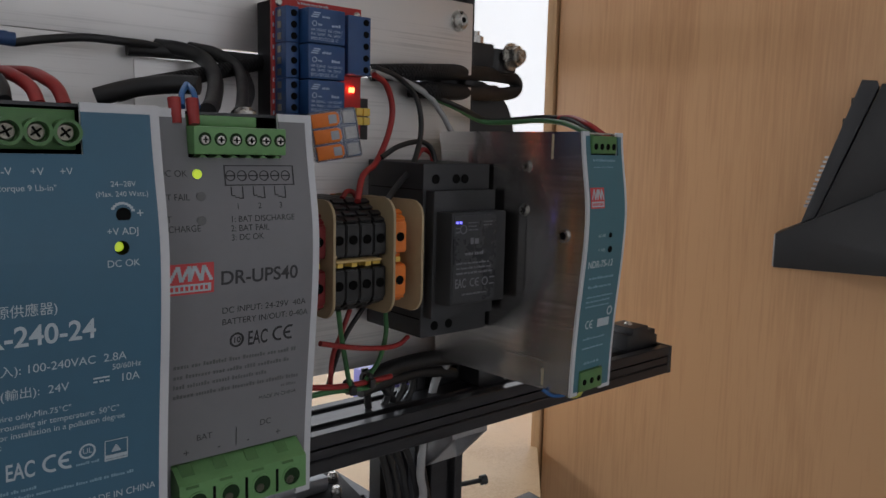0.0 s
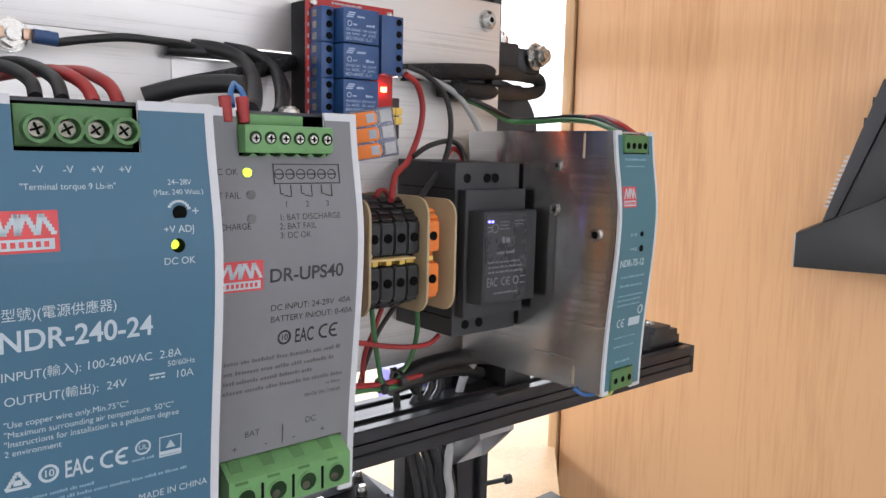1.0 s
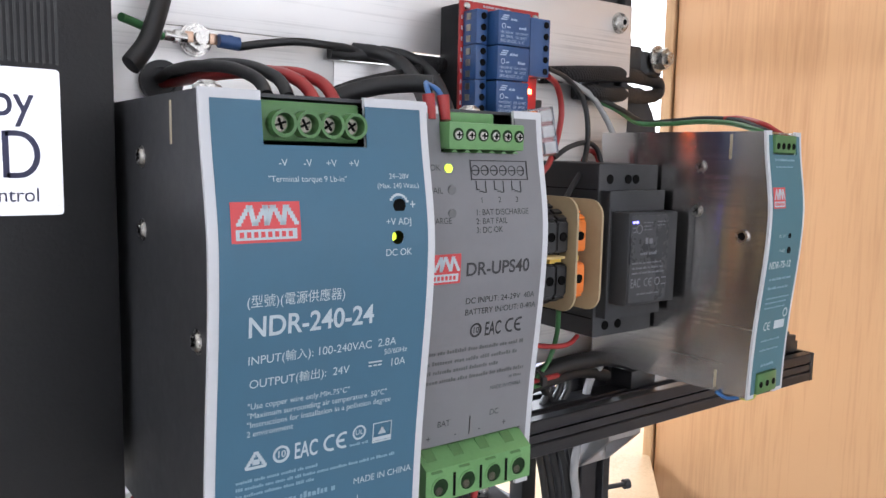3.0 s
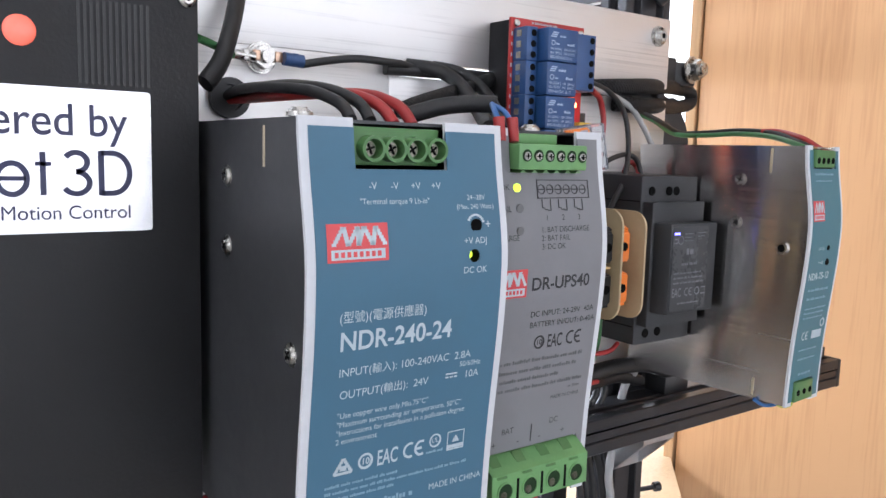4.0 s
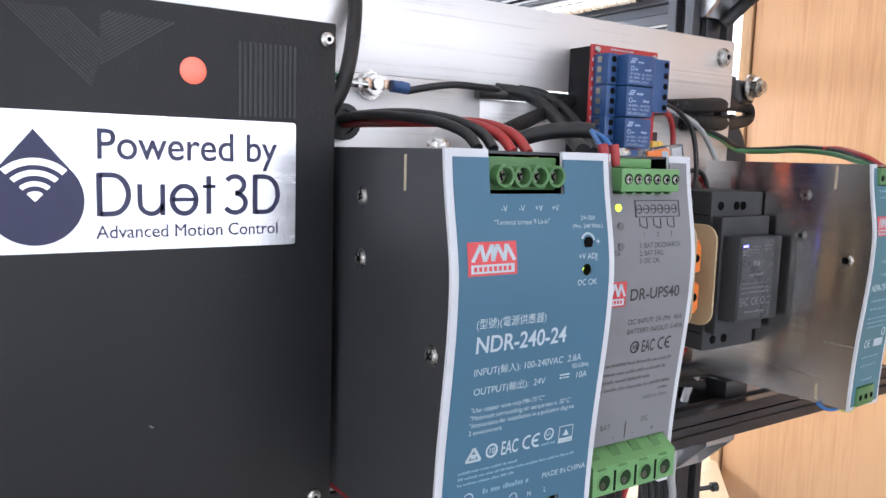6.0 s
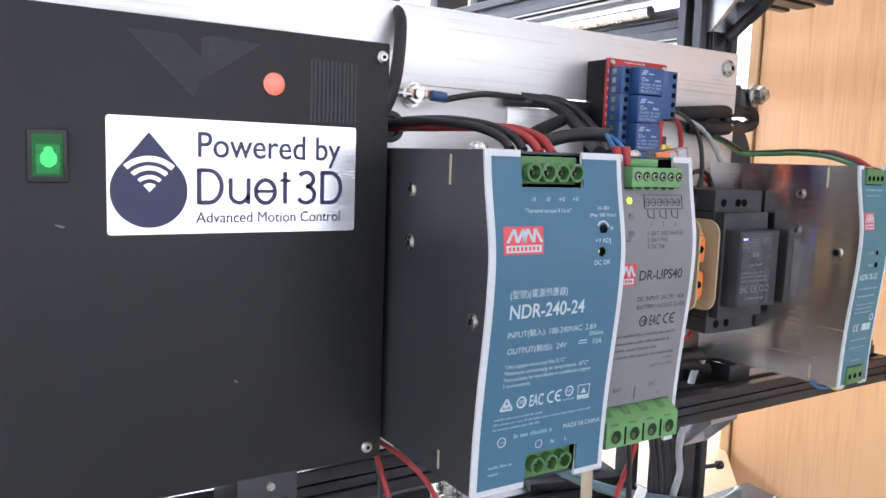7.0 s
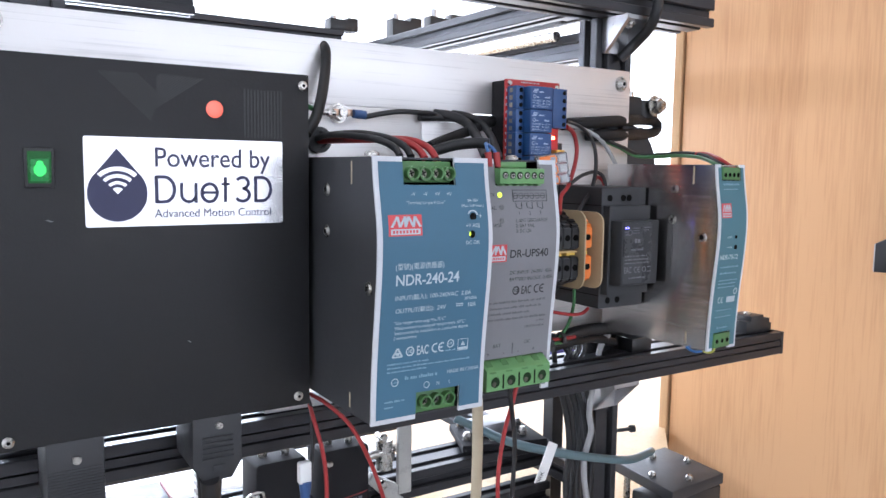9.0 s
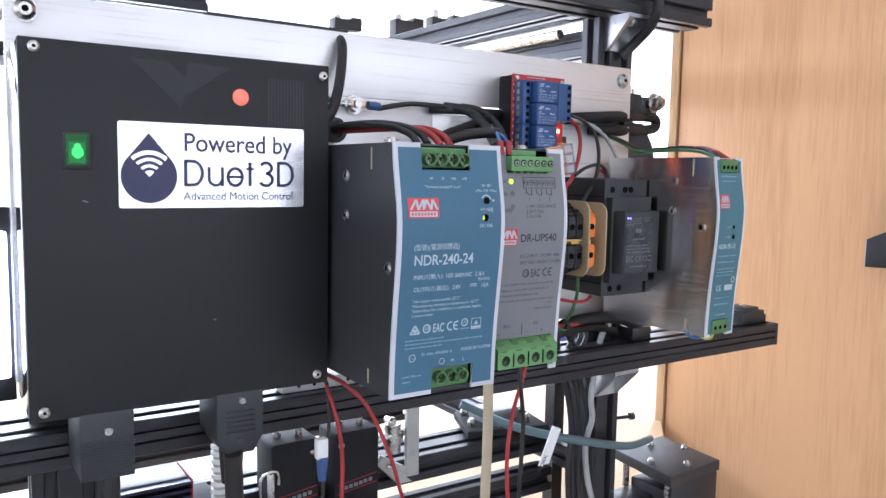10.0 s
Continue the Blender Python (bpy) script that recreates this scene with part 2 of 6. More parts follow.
M["led_green2"] = mat("bright_green_glow", (0.05, 0.6, 0.1), 0.35, emit=(0.06, 1.0, 0.14), strength=0.95)
M["rocker_pale"] = mat("pale_green_window", (0.02, 0.1, 0.035), 0.3, emit=(0.05, 0.8, 0.14), strength=0.22)
M["dark_red"] = mat("dark_red_line", (0.22, 0.015, 0.015), 0.5)
# violet glow of the interior lights, put into the base colour
M["violet_lit"] = mat("violet_lit_plastic", (0.22, 0.2, 0.6), 0.35, vary=0.1, scale=40)
M["ring_dark"] = mat("unlit_grey_lens", (0.15, 0.15, 0.155), 0.4, vary=0.1, scale=300)
M["grey_print"] = mat("grey_print", (0.2, 0.2, 0.22), 0.5, vary=0.1, scale=300)
M["relay_print"] = mat("pale_blue_print", (0.4, 0.5, 0.68), 0.5, vary=0.1, scale=300)
M["copper"] = mat("tinned_copper", (0.55, 0.38, 0.28), 0.35, 1.0, vary=0.15, scale=200)
M["clear_w"] = mat("milky_plastic", (0.4, 0.4, 0.38), 0.3, vary=0.05, scale=80)
M["fin_blue"] = mat("blue_black_anodised_fin", (0.02, 0.023, 0.05), 0.35, 0.5, vary=0.1, scale=30)
M["grey_metal"] = mat("grey_machined_metal", (0.3, 0.31, 0.33), 0.4, 0.6, vary=0.1, scale=40)

M["fine_pale"] = mat("fine_pale_print", (0.22, 0.36, 0.46), 0.5, vary=0.1, scale=300)
M["fine_dark"] = mat("fine_dark_print", (0.125, 0.125, 0.132), 0.5, vary=0.1, scale=300)

# ---- mesh helpers ----


def box(bm, x0, x1, y0, y1, z0, z1, bevel=0.0, seg=2):
    r = bmesh.ops.create_cube(bm, size=1.0, matrix=Matrix.LocRotScale(((x0 + x1) / 2, (y0 + y1) / 2, (z0 + z1) / 2), None, (x1 - x0, y1 - y0, z1 - z0)))
    if bevel:
        es = list({e for v in r["verts"] for e in v.link_edges})
        bmesh.ops.bevel(bm, geom=es, offset=bevel, segments=seg, profile=0.5, affect="EDGES")
    return bm


def rod(bm, a, b, r, seg=16, r2=None):
    a, b = Vector(a), Vector(b)
    q = (b - a).to_track_quat("Z", "Y")
    bmesh.ops.create_cone(bm, cap_ends=True, segments=seg, radius1=r, radius2=r if r2 is None else r2, depth=(b - a).length,
                          matrix=Matrix.LocRotScale((a + b) / 2, q, None))
    return bm


def ring(bm, c, axis, r, r_in, depth, seg=24):
    """A ring of rectangular section round c, along axis."""
    q = Vector(axis).to_track_quat("Z", "Y").to_matrix()
    rows = []
    for i in range(seg):
        a = 2 * math.pi * i / seg
        d = Vector((math.cos(a), math.sin(a), 0))
        rows.append([bm.verts.new(Vector(c) + q @ (d * rr + Vector((0, 0, h)))) for rr, h in ((r, 0), (r, depth), (r_in, depth), (r_in, 0))])
    for i in range(seg):
        p, n = rows[i], rows[(i + 1) % seg]
        for k in range(4):
            bm.faces.new((p[k], n[k], n[(k + 1) % 4], p[(k + 1) % 4]))
    return bm


def prism(bm, outline, axis, lo, hi, bevel=0.0):
    """An outline in a plane, drawn out along axis from lo to hi. outline: pairs in the order of the two other axes."""
    k = "xyz".index(axis)

    def at(p, h):
        v = list(p)
        v.insert(k, h)
        return v
    a = [bm.verts.new(at(p, lo)) for p in outline]
    b = [bm.verts.new(at(p, hi)) for p in outline]
    fs = [bm.faces.new(a), bm.faces.new(b[::-1])]
    n = len(a)
    for i in range(n):
        fs.append(bm.faces.new((a[i], b[i], b[(i + 1) % n], a[(i + 1) % n])))
    bmesh.ops.recalc_face_normals(bm, faces=bm.faces[:])
    if bevel:
        es = list({e for e in fs[0].edges} | {e for e in fs[1].edges})
        bmesh.ops.bevel(bm, geom=es, offset=bevel, segments=2, profile=0.5, affect="EDGES")
    return bm


def rounded(w, h, r, cx=0.0, cz=0.0, seg=5):
    out = []
    for sx, sz, a0 in ((1, 1, 0), (-1, 1, 90), (-1, -1, 180), (1, -1, 270)):
        for i in range(seg + 1):
            a = radians(a0 + 90 * i / seg)
            out.append((cx + sx * (w / 2 - r) + r * math.cos(a), cz + sz * (h / 2 - r) + r * math.sin(a)))
    return out


def mesh_of(name, bm, material, smooth=True):
    me = bpy.data.meshes.new(name)
    bm.to_mesh(me)
    bm.free()
    me.materials.append(material)
    if smooth:
        me.polygons.foreach_set("use_smooth", [True] * len(me.polygons))
        me.set_sharp_from_angle(angle=radians(35))
    return me


def part(name, bm, material, parent, label="", at=None):
    ob = new(name, mesh_of(name, bm, material))
    ob.parent = parent
    if at is not None:
        ob.location = at
    if label:
        tagged(ob, label)
    return ob


def thing(name, base, label, category, group="", turn=0.0, kind=""):
    ob = new(name)
    ob.empty_display_size = 0.02
    ob.matrix_world = pose(*base, 0, 0, turn)
    return tagged(ob, label, category, group, kind)


def whole(name, bm, material, label, category, group="", kind="", base=(0, 0, 0)):
    ob = new(name, mesh_of(name, bm, material))
    ob.location = base
    return tagged(ob, label, category, group, kind)


def smooth_path(pts, n=7):
    pts = [Vector(p) for p in pts]
    ext = [2 * pts[0] - pts[1], *pts, 2 * pts[-1] - pts[-2]]
    out = []
    for i in range(1, len(ext) - 2):
        p0, p1, p2, p3 = ext[i - 1:i + 3]
        for k in range(n):
            t = k / n
            out.append(0.5 * (2 * p1 + (p2 - p0) * t + (2 * p0 - 5 * p1 + 4 * p2 - p3) * t * t + (3 * p1 - p0 - 3 * p2 + p3) * t ** 3))
    out.append(pts[-1])
    return out


def tube(bm, pts, r, seg=16, n=8, flat=1.0):
    """A round cable along a smooth line; flat squeezes it to a ribbon."""
    line = smooth_path(pts, n)
    rows, up = [], Vector((0.3, -0.9, 0.2)).normalized()
    for i, p in enumerate(line):
        d = (line[min(i + 1, len(line) - 1)] - line[max(i - 1, 0)]).normalized()
        side = d.cross(up)
        if side.length < 1e-4:
            side = d.cross(Vector((1, 0, 0)))
        side.normalize()
        up = side.cross(d).normalized()
        rows.append([bm.verts.new(p + side * math.cos(a) * r + up * math.sin(a) * r * flat) for a in [2 * math.pi * k / seg for k in range(seg)]])
    for a, b in zip(rows, rows[1:]):
        for k in range(seg):
            bm.faces.new((a[k], a[(k + 1) % seg], b[(k + 1) % seg], b[k]))
    bm.faces.new(rows[0][::-1])
    bm.faces.new(rows[-1])
    return bm


def B():
    return bmesh.new()


def cable(name, pts, r, material, label, category="cable", group="wiring", seg=16, flat=1.0):
    return whole(name, tube(B(), pts, r, seg, flat=flat), material, label, category, group)


def letters(body, size, x, z, skin, parent, material, align="LEFT", squeeze=1.0, lift=0.00015, name="lettering", bold=0.0):
    """Raised print on a front whose depth at height z is skin(z); it follows the curve of the front."""
    cu = bpy.data.curves.new("type", "FONT")
    cu.body, cu.size, cu.align_x, cu.offset = body, size, align, bold
    tmp = bpy.data.objects.new("type", cu)
    me = bpy.data.meshes.new_from_object(tmp)
    bpy.data.objects.remove(tmp)
    bpy.data.curves.remove(cu)
    me.name = name
    co = np.empty(len(me.vertices) * 3, np.float32)
    me.vertices.foreach_get("co", co)
    co = co.reshape(-1, 3)
    X, Z = x + co[:, 0] * squeeze, z + co[:, 1]
    Y = np.array([-skin(float(q)) - lift for q in Z], np.float32)
    me.vertices.foreach_set("co", np.stack([X, Y, Z], 1).astype(np.float32).ravel())
    me.materials.clear()
    me.materials.append(material)
    me.update()
    ob = new(name, me)
    ob.parent = parent
    return ob


def plate_on(bm, x0, x1, z0, z1, skin, lift=0.0001, thick=0.0002, n=1):
    """A thin printed field that follows the front."""
    zs = [z0 + (z1 - z0) * i / n for i in range(n + 1)]
    fr = [[bm.verts.new((x, -skin(z) - lift - thick, z)) for x in (x0, x1)] for z in zs]
    bk = [[bm.verts.new((x, -skin(z) - lift, z)) for x in (x0, x1)] for z in zs]
    for i in range(n):
        bm.faces.new((fr[i][0], fr[i][1], fr[i + 1][1], fr[i + 1][0]))
        bm.faces.new((bk[i][0], fr[i][0], fr[i + 1][0], bk[i + 1][0]))
        bm.faces.new((fr[i][1], bk[i][1], bk[i + 1][1], fr[i + 1][1]))
    bm.faces.new((fr[0][1], fr[0][0], bk[0][0], bk[0][1]))
    bm.faces.new((fr[n][0], fr[n][1], bk[n][1], bk[n][0]))
    return bm


# ---- the room ----
RX0, RX1, RY0, RY1, RH = -2.2, 3.2, -2.6, 1.6, 2.7
floor = whole("floor", box(B(), RX0, RX1, RY0, RY1, -0.1, 0.0), M["floor"], "plain pale grey office floor", "floor", kind="structure")
ceiling = whole("ceiling", box(B(), RX0, RX1, RY0, RY1, RH, RH + 0.1), M["wall"], "plain white ceiling", "ceiling", kind="structure")


def wall_with_opening(name, axis, at, thick, lo, hi, o0, o1, z0, z1):
    bm = B()
    for a0, a1, c0, c1 in ((lo, o0, 0, RH), (o1, hi, 0, RH), (o0, o1, 0, z0), (o0, o1, z1, RH)):
        if axis == "y":
            box(bm, a0, a1, at, at + thick, c0, c1)
        else:
            box(bm, at, at + thick, a0, a1, c0, c1)
    return whole(name, bm, M["wall"], "plain white painted room wall", "wall", kind="structure")


wall_with_opening("wall_north", "y", RY1, 0.12, RX0, RX1, -1.9, 3.1, 0.45, 2.45)
wall_with_opening("wall_south", "y", RY0 - 0.12, 0.12, RX0, RX1, -0.75, 2.25, 0.8, 2.4)
# the west opening is added, out of view, to let the fill in
wall_with_opening("wall_west", "x", RX0 - 0.12, 0.12, RY0, RY1, -2.3, -0.5, 0.5, 2.3)
whole("wall_east", box(B(), RX1, RX1 + 0.12, RY0, RY1, 0, RH), M["wall"], "plain white painted room wall", "wall", kind="structure")
M["haze"] = mat("bright_overcast_sky", (0.9, 0.9, 0.9), 0.9, vary=0.01, scale=2, emit=(0.95, 0.98, 1.0), strength=2.6)
whole("backdrop", box(B(), -3, 4.6, 1.95, 1.96, -0.2, 3.2), M["haze"], "plain overexposed daylight outside the window", "backdrop", kind="structure")
M["haze_soft"] = mat("soft_overcast_sky", (0.9, 0.9, 0.9), 0.9, vary=0.01, scale=2, emit=(0.97, 0.98, 1.0), strength=1.1)
whole("backdrop", box(B(), -3.2, 4, -3.11, -3.1, 0, 3.2), M["haze_soft"], "plain overcast daylight outside the other window", "backdrop", kind="structure")

# unseen glowing sheet, added with the west fill
whole("backdrop", box(B(), -2.71, -2.7, -3.0, 0.4, 0, 3.0), M["haze_soft"], "plain glowing sheet behind the added west opening", "backdrop", kind="structure")

# the cupboard stands at a slant beside the machine
CU = Vector((0.353, -0.935, 0)).normalized()
CN = Vector((CU.y, -CU.x, 0))
SLANT = math.degrees(math.atan2(CU.y, CU.x))
cupboard = thing("cupboard", (0.592, 0.206, 0.0), "tall beech veneer cupboard with plain flat doors", "cupboard", turn=SLANT)
part("door", box(B(), -0.0022, 0.62, -0.0, 0.02, 0.05, 2.2, 0.001), M["beech"], cupboard, "wide beech veneer door")
part("side", box(B(), -0.0142, -0.0044, -0.004, 0.42, 0.0, 2.2, 0.001), M["beech_edge"], cupboard, "beech side panel with a light edge")
part("top", box(B(), -0.026, 0.64, 0.0, 0.42, 2.2, 2.22, 0.001), M["beech"], cupboard)
part("carcass", box(B(), -0.0043, 0.62, 0.022, 0.42, 0.0, 2.199), M["beech"], cupboard)


# ---- mounting plate ----
backplate = thing("mounting_plate", (0, 0, 0), "brushed aluminium mounting plate with a long wire slot", "mounting plate")
part("upper_strip", box(B(), -0.151, 0.2868, 0.003, 0.007, 1.1575, 1.1965, 0.0004), M["alu"], backplate)
part("lower_sheet", box(B(), -0.151, 0.099, 0.0031, 0.0069, 1.0, 1.1574, 0.0003), M["alu"], backplate)
part("lower_sheet", box(B(), 0.0991, 0.2868, 0.0031, 0.0069, 1.0, 1.1508, 0.0003), M["alu"], backplate)


def cap_screw(bm, c, axis, r=0.004, h=0.003):
    """A low round head with a hex socket."""
    a = Vector(axis).normalized()
    c = Vector(c)
    rod(bm, c, c + a * h * 0.55, r, 20)
    rod(bm, c + a * h * 0.55, c + a * h, r, 20, r * 0.62)
    ring(bm, c + a * h, a, r * 0.62, r * 0.33, 0.0002, 12)
    return bm


def cross_screw(bm, c, axis, r=0.0025, h=0.0012):
    """A dished screw head with a cross of raised edges."""
    a = Vector(axis).normalized()
    c = Vector(c)
    rod(bm, c, c + a * h, r, 18, r * 0.86)
    ring(bm, c + a * h * 0.9, a, r * 0.8, r * 0.6, h * 0.35, 16)
    side = a.cross(Vector((0.31, 0.2, 0.93))).normalized()
    for s in (side, a.cross(side)):
        rod(bm, c + a * h - s * r * 0.52, c + a * h + s * r * 0.52, r * 0.12, 6)
    return bm


def hex_socket(parent, c, axis, r):
    """A near-black six-sided disc that paints the shade of the socket in a screw head."""
    a = Vector(axis).normalized()
    part("hex_socket", rod(B(), Vector(c) - a * 0.0006, Vector(c) + a * 0.00015, r, 6), M["hole"], parent)


for x, z, r in ((0.2762, 1.1862, 0.0058), (-0.1418, 1.1878, 0.0062)):
    sc = thing("plate_screw", (x, 0.003, z), "steel socket button screw in the aluminium plate", "screw", "plate screws")
    part("washer", ring(B(), (0, 0, 0), (0, -1, 0), r, r * 0.4, 0.0008), M["screw"], sc)
    part("head", cap_screw(B(), (0, -0.0007, 0), (0, -1, 0), r * 0.82, 0.0034), M["screw"], sc)
    hex_socket(sc, (0, -0.0041, 0), (0, -1, 0), r * 0.36)

def skin_of(top, bulge):
    """Depth of the waved front at a height over the foot of a 125 mm tall supply."""
    def f(z):
        u = z / 0.1252 - 0.68
        return top + bulge * (math.exp(-(u / (0.22 if u > 0 else 0.38)) ** 2) - 0.1)
    return f


def ring_on(bm, skin, cx, cz, r, r_in, a0=0.0, a1=360.0, seg=28, lift=0.0002):
    """A flat printed arc round (cx, cz) that follows the front."""
    n = max(6, int(seg * (a1 - a0) / 360))
    rows = []
    for i in range(n + 1):
        a = radians(a0 + (a1 - a0) * i / n)
        p = [(cx + q * math.cos(a), cz + q * math.sin(a)) for q in (r, r_in)]
        rows.append([bm.verts.new((x, -skin(z) - lift, z)) for x, z in p] + [bm.verts.new((x, -skin(z) + 0.0001, z)) for x, z in p[::-1]])
    for p, q in zip(rows, rows[1:]):
        for k in range(3):
            bm.faces.new((p[k], q[k], q[k + 1], p[k + 1]))
    bmesh.ops.recalc_face_normals(bm, faces=bm.faces[:])
    return bm


def ce_mark(p, skin, x, z, h, material):
    """Two open arcs side by side, the second with a middle bar."""
    r, w = h * 0.5, h * 0.15
    bm = ring_on(B(), skin, x + r, z + r, r, r - w, 68, 292)
    ring_on(bm, skin, x + 2.55 * r, z + r, r, r - w, 68, 292)
    plate_on(bm, x + 1.7 * r, x + 2.6 * r, z + r - w * 0.5, z + r + w * 0.5, skin)
    return part("ce_mark", bm, M[material], p)


def slab(bm, x0, x1, skin, thick, z0, z1, lift=0.0, n=28):
    """A sheet behind the waved front, from depth skin - thick to skin + lift. The steps in height are the same for all."""
    zs = [z0] + [HT * i / n for i in range(n + 1) if z0 + 1e-5 < HT * i / n < z1 - 1e-5] + [z1]
    outline = [(-skin(z) - lift, z) for z in zs] + [(-skin(z) + thick, z) for z in zs[::-1]]
    return prism(bm, outline, "x", x0, x1)


def pierced(bm, x0, x1, z0, z1, cuts, make):
    """Upright strips, joined into one sheet, that leave the cuts (x0, x1, z0, z1) open; make draws one strip."""
    xs = sorted({x0, x1, *[c for cut in cuts for c in cut[:2]]})
    levels = sorted({c for cut in cuts for c in cut[2:] if z0 < c < z1})
    for a, b in zip(xs, xs[1:]):
        spans = [(z0, z1)]
        for cx0, cx1, cz0, cz1 in cuts:
            if cx0 <= a and b <= cx1:
                spans = [s for lo, hi in spans for s in ((lo, min(hi, cz0)), (max(lo, cz1), hi)) if s[1] - s[0] > 1e-5]
        for lo, hi in spans:
            steps = [lo] + [v for v in levels if lo < v < hi] + [hi]
            for p, q in zip(steps, steps[1:]):
                make(a, b, p, q)
    bmesh.ops.remove_doubles(bm, verts=bm.verts[:], dist=1e-6)
    return bm


HT = 0.1252


def supply(name, x, w, top, bulge, face, label, side, cuts, rim=0.0021, back=0.012):
    skin = skin_of(top, bulge)
    p = thing(name, (x, 0, 1.0), label, "power supply", "supplies on the rail")
    for a, b in ((0.0, 0.0009), (w - 0.0009, w)):
        part("side_panel", slab(B(), a, b, lambda z: skin(z) - 0.0012, top - back, 0.0, HT), M[side], p)
    part("top_panel", box(B(), 0.0009, w - 0.0009, -top + 0.004, -0.008, HT - 0.0009, HT), M[side], p)
    part("bottom_panel", box(B(), 0.0009, w - 0.0009, -top + 0.004, -0.008, 0.0, 0.0009), M[side], p)
    part("core", box(B(), 0.0009, w - 0.0009, -top + 0.022, -0.008, 0.0009, HT - 0.0009), M["hole"], p)
    bm = B()
    pierced(bm, -0.0004, w + 0.0004, -0.0003, HT + 0.0003, cuts, lambda a, b, lo, hi: slab(bm, a, b, skin, 0.0012, lo, hi))
    part("rim", bm, M["rim"], p, "white painted rim")
    bm = B()
    pierced(bm, rim, w - rim, rim, HT - rim, cuts, lambda a, b, lo, hi: slab(bm, a, b, skin, 0.0004, lo, hi, 0.00025))
    part("front_panel", bm, M[face], p)
    clip = box(B(), w * 0.3, w * 0.7, -0.0082, 0.003, 0.045, 0.085, 0.0005)
    part("rail_clip", clip, M["black"], p)
    return p, (lambda z: skin(z) + 0.00025)


def side_marks(p, screws, slots, r=0.0026):
    for y, z in screws:
        bm = ring(B(), (0.0002, y, z), (-1, 0, 0), r * 1.25, r * 0.9, 0.0004, 18)
        part("side_screw", cross_screw(bm, (0.0002, y, z), (-1, 0, 0), r, 0.0011), M["screw"], p)
        bm = box(box(B(), -0.0016, -0.0008, -r * 0.55, r * 0.55, -r * 0.1, r * 0.1), -0.0017, -0.0008, -r * 0.1, r * 0.1, -r * 0.55, r * 0.55)
        bm.transform(Matrix.Translation((0.0003, y, z)) @ pose(0, 0, 0, 40 * math.sin(700 * z), 0, 0))
        part("cross_slot", bm, M["hole"], p)
    for y, z0, z1 in slots:
        part("side_slot", box(B(), -0.0002, 0.0004, y - 0.0007, y + 0.0007, z0, z1, 0.0002), M["tape"], p, "narrow slot in the case")


def terminals(p, skin, xs, z, r, z0, z1, x0, x1, material, proud=0.0):
    """Round screw sockets in one green block, inside the cut of a front."""
    y = -skin(z)
    part("terminal_block", box(B(), x0, x1, y + 0.003, y + 0.018, z0, z1, 0.0004), M[material], p, "green screw terminal block")
    for x in xs:
        bm = ring(B(), (x, y + 0.004, z), (0, -1, 0), r, r * 0.76, 0.0048 + proud, 24)
        sock = part("terminal_socket", bm, M[material], p)
        part("clamp_screw", cross_screw(B(), (x, y + 0.003, z), (0, -1, 0), r * 0.66, 0.001), M["dull_screw"], sock)
        slot = Matrix.Translation((x, y + 0.0017, z)) @ pose(0, 0, 0, 0, 37 * math.sin(900 * x), 0)
        bm = box(box(B(), -r * 0.45, r * 0.45, -0.0001, 0.0006, -r * 0.075, r * 0.075), -r * 0.075, r * 0.075, -0.0002, 0.0006, -r * 0.45, r * 0.45)
        bm.transform(slot)
        part("cross_slot", bm, M["hole"], sock)


def word_bars(p, skin, x0, x1, z, h, material, seed, lift=0.0001):
    """A line of small print too fine to read: short plain bars of its height."""
    rnd = random.Random(seed)
    bm, x = B(), x0
    while x < x1 - h:
        for _ in range(rnd.randint(2, 8)):
            w = rnd.uniform(0.34, 0.62) * h
            if x + w > x1:
                break
            plate_on(bm, x, x + w, z, z + h * rnd.choice((0.62, 0.68, 0.72, 0.95)), skin, lift, 0.00008)
            x += w + 0.2 * h
        x += 0.5 * h
    return part("small_print", bm, M[material], p)


def maker_mark(p, skin, x0, x1, z0, z1):
    """The maker's mark as plain shapes: a red field, a white zigzag band, a pale bar."""
    w, h = x1 - x0, z1 - z0
    field = part("maker_mark", plate_on(B(), x0, x1, z0, z1, skin, 0.00005, 0.0001, 6), M["red_ink"], p, "red and white maker's mark")
    bm = B()
    plate_on(bm, x0 + 0.06 * w, x1 - 0.06 * w, z0 + 0.07 * h, z0 + 0.33 * h, skin, 0.00016, 0.00008, 2)
    knees = (0.09, 0.27, 0.33, 0.5, 0.5, 0.6, 0.74, 0.79, 0.95)
    for i, (a, b) in enumerate(zip(knees, knees[1:])):
        up = i % 2 == 0
        for k in range(6):
            f = k / 6
            lo, hi = (f, f + 1 / 6) if up else (1 - f - 1 / 6, 1 - f)
            xa = x0 + w * (a + (b - a) * (f + 1 / 12)) - 0.036 * w
            plate_on(bm, xa, xa + 0.072 * w, z0 + h * (0.42 + 0.5 * lo), z0 + h * (0.42 + 0.5 * hi), skin, 0.00016, 0.00008)
    part("pale_mark", bm, M["white_ink"], field)
    bm = B()
    for i in range(8):
        xa = x0 + w * (0.11 + 0.1 * i)
        plate_on(bm, xa, xa + 0.06 * w, z0 + 0.13 * h, z0 + 0.27 * h, skin, 0.00026, 0.00006)
    part("red_mark", bm, M["red_ink"], field)


def spot(p, skin, x, z, r, material, name, depth=0.0006, label=""):
    y = -skin(z)
    return part(name, rod(B(), (x, y + 0.002, z), (x, y - depth, z), r, 20), M[material], p, label)


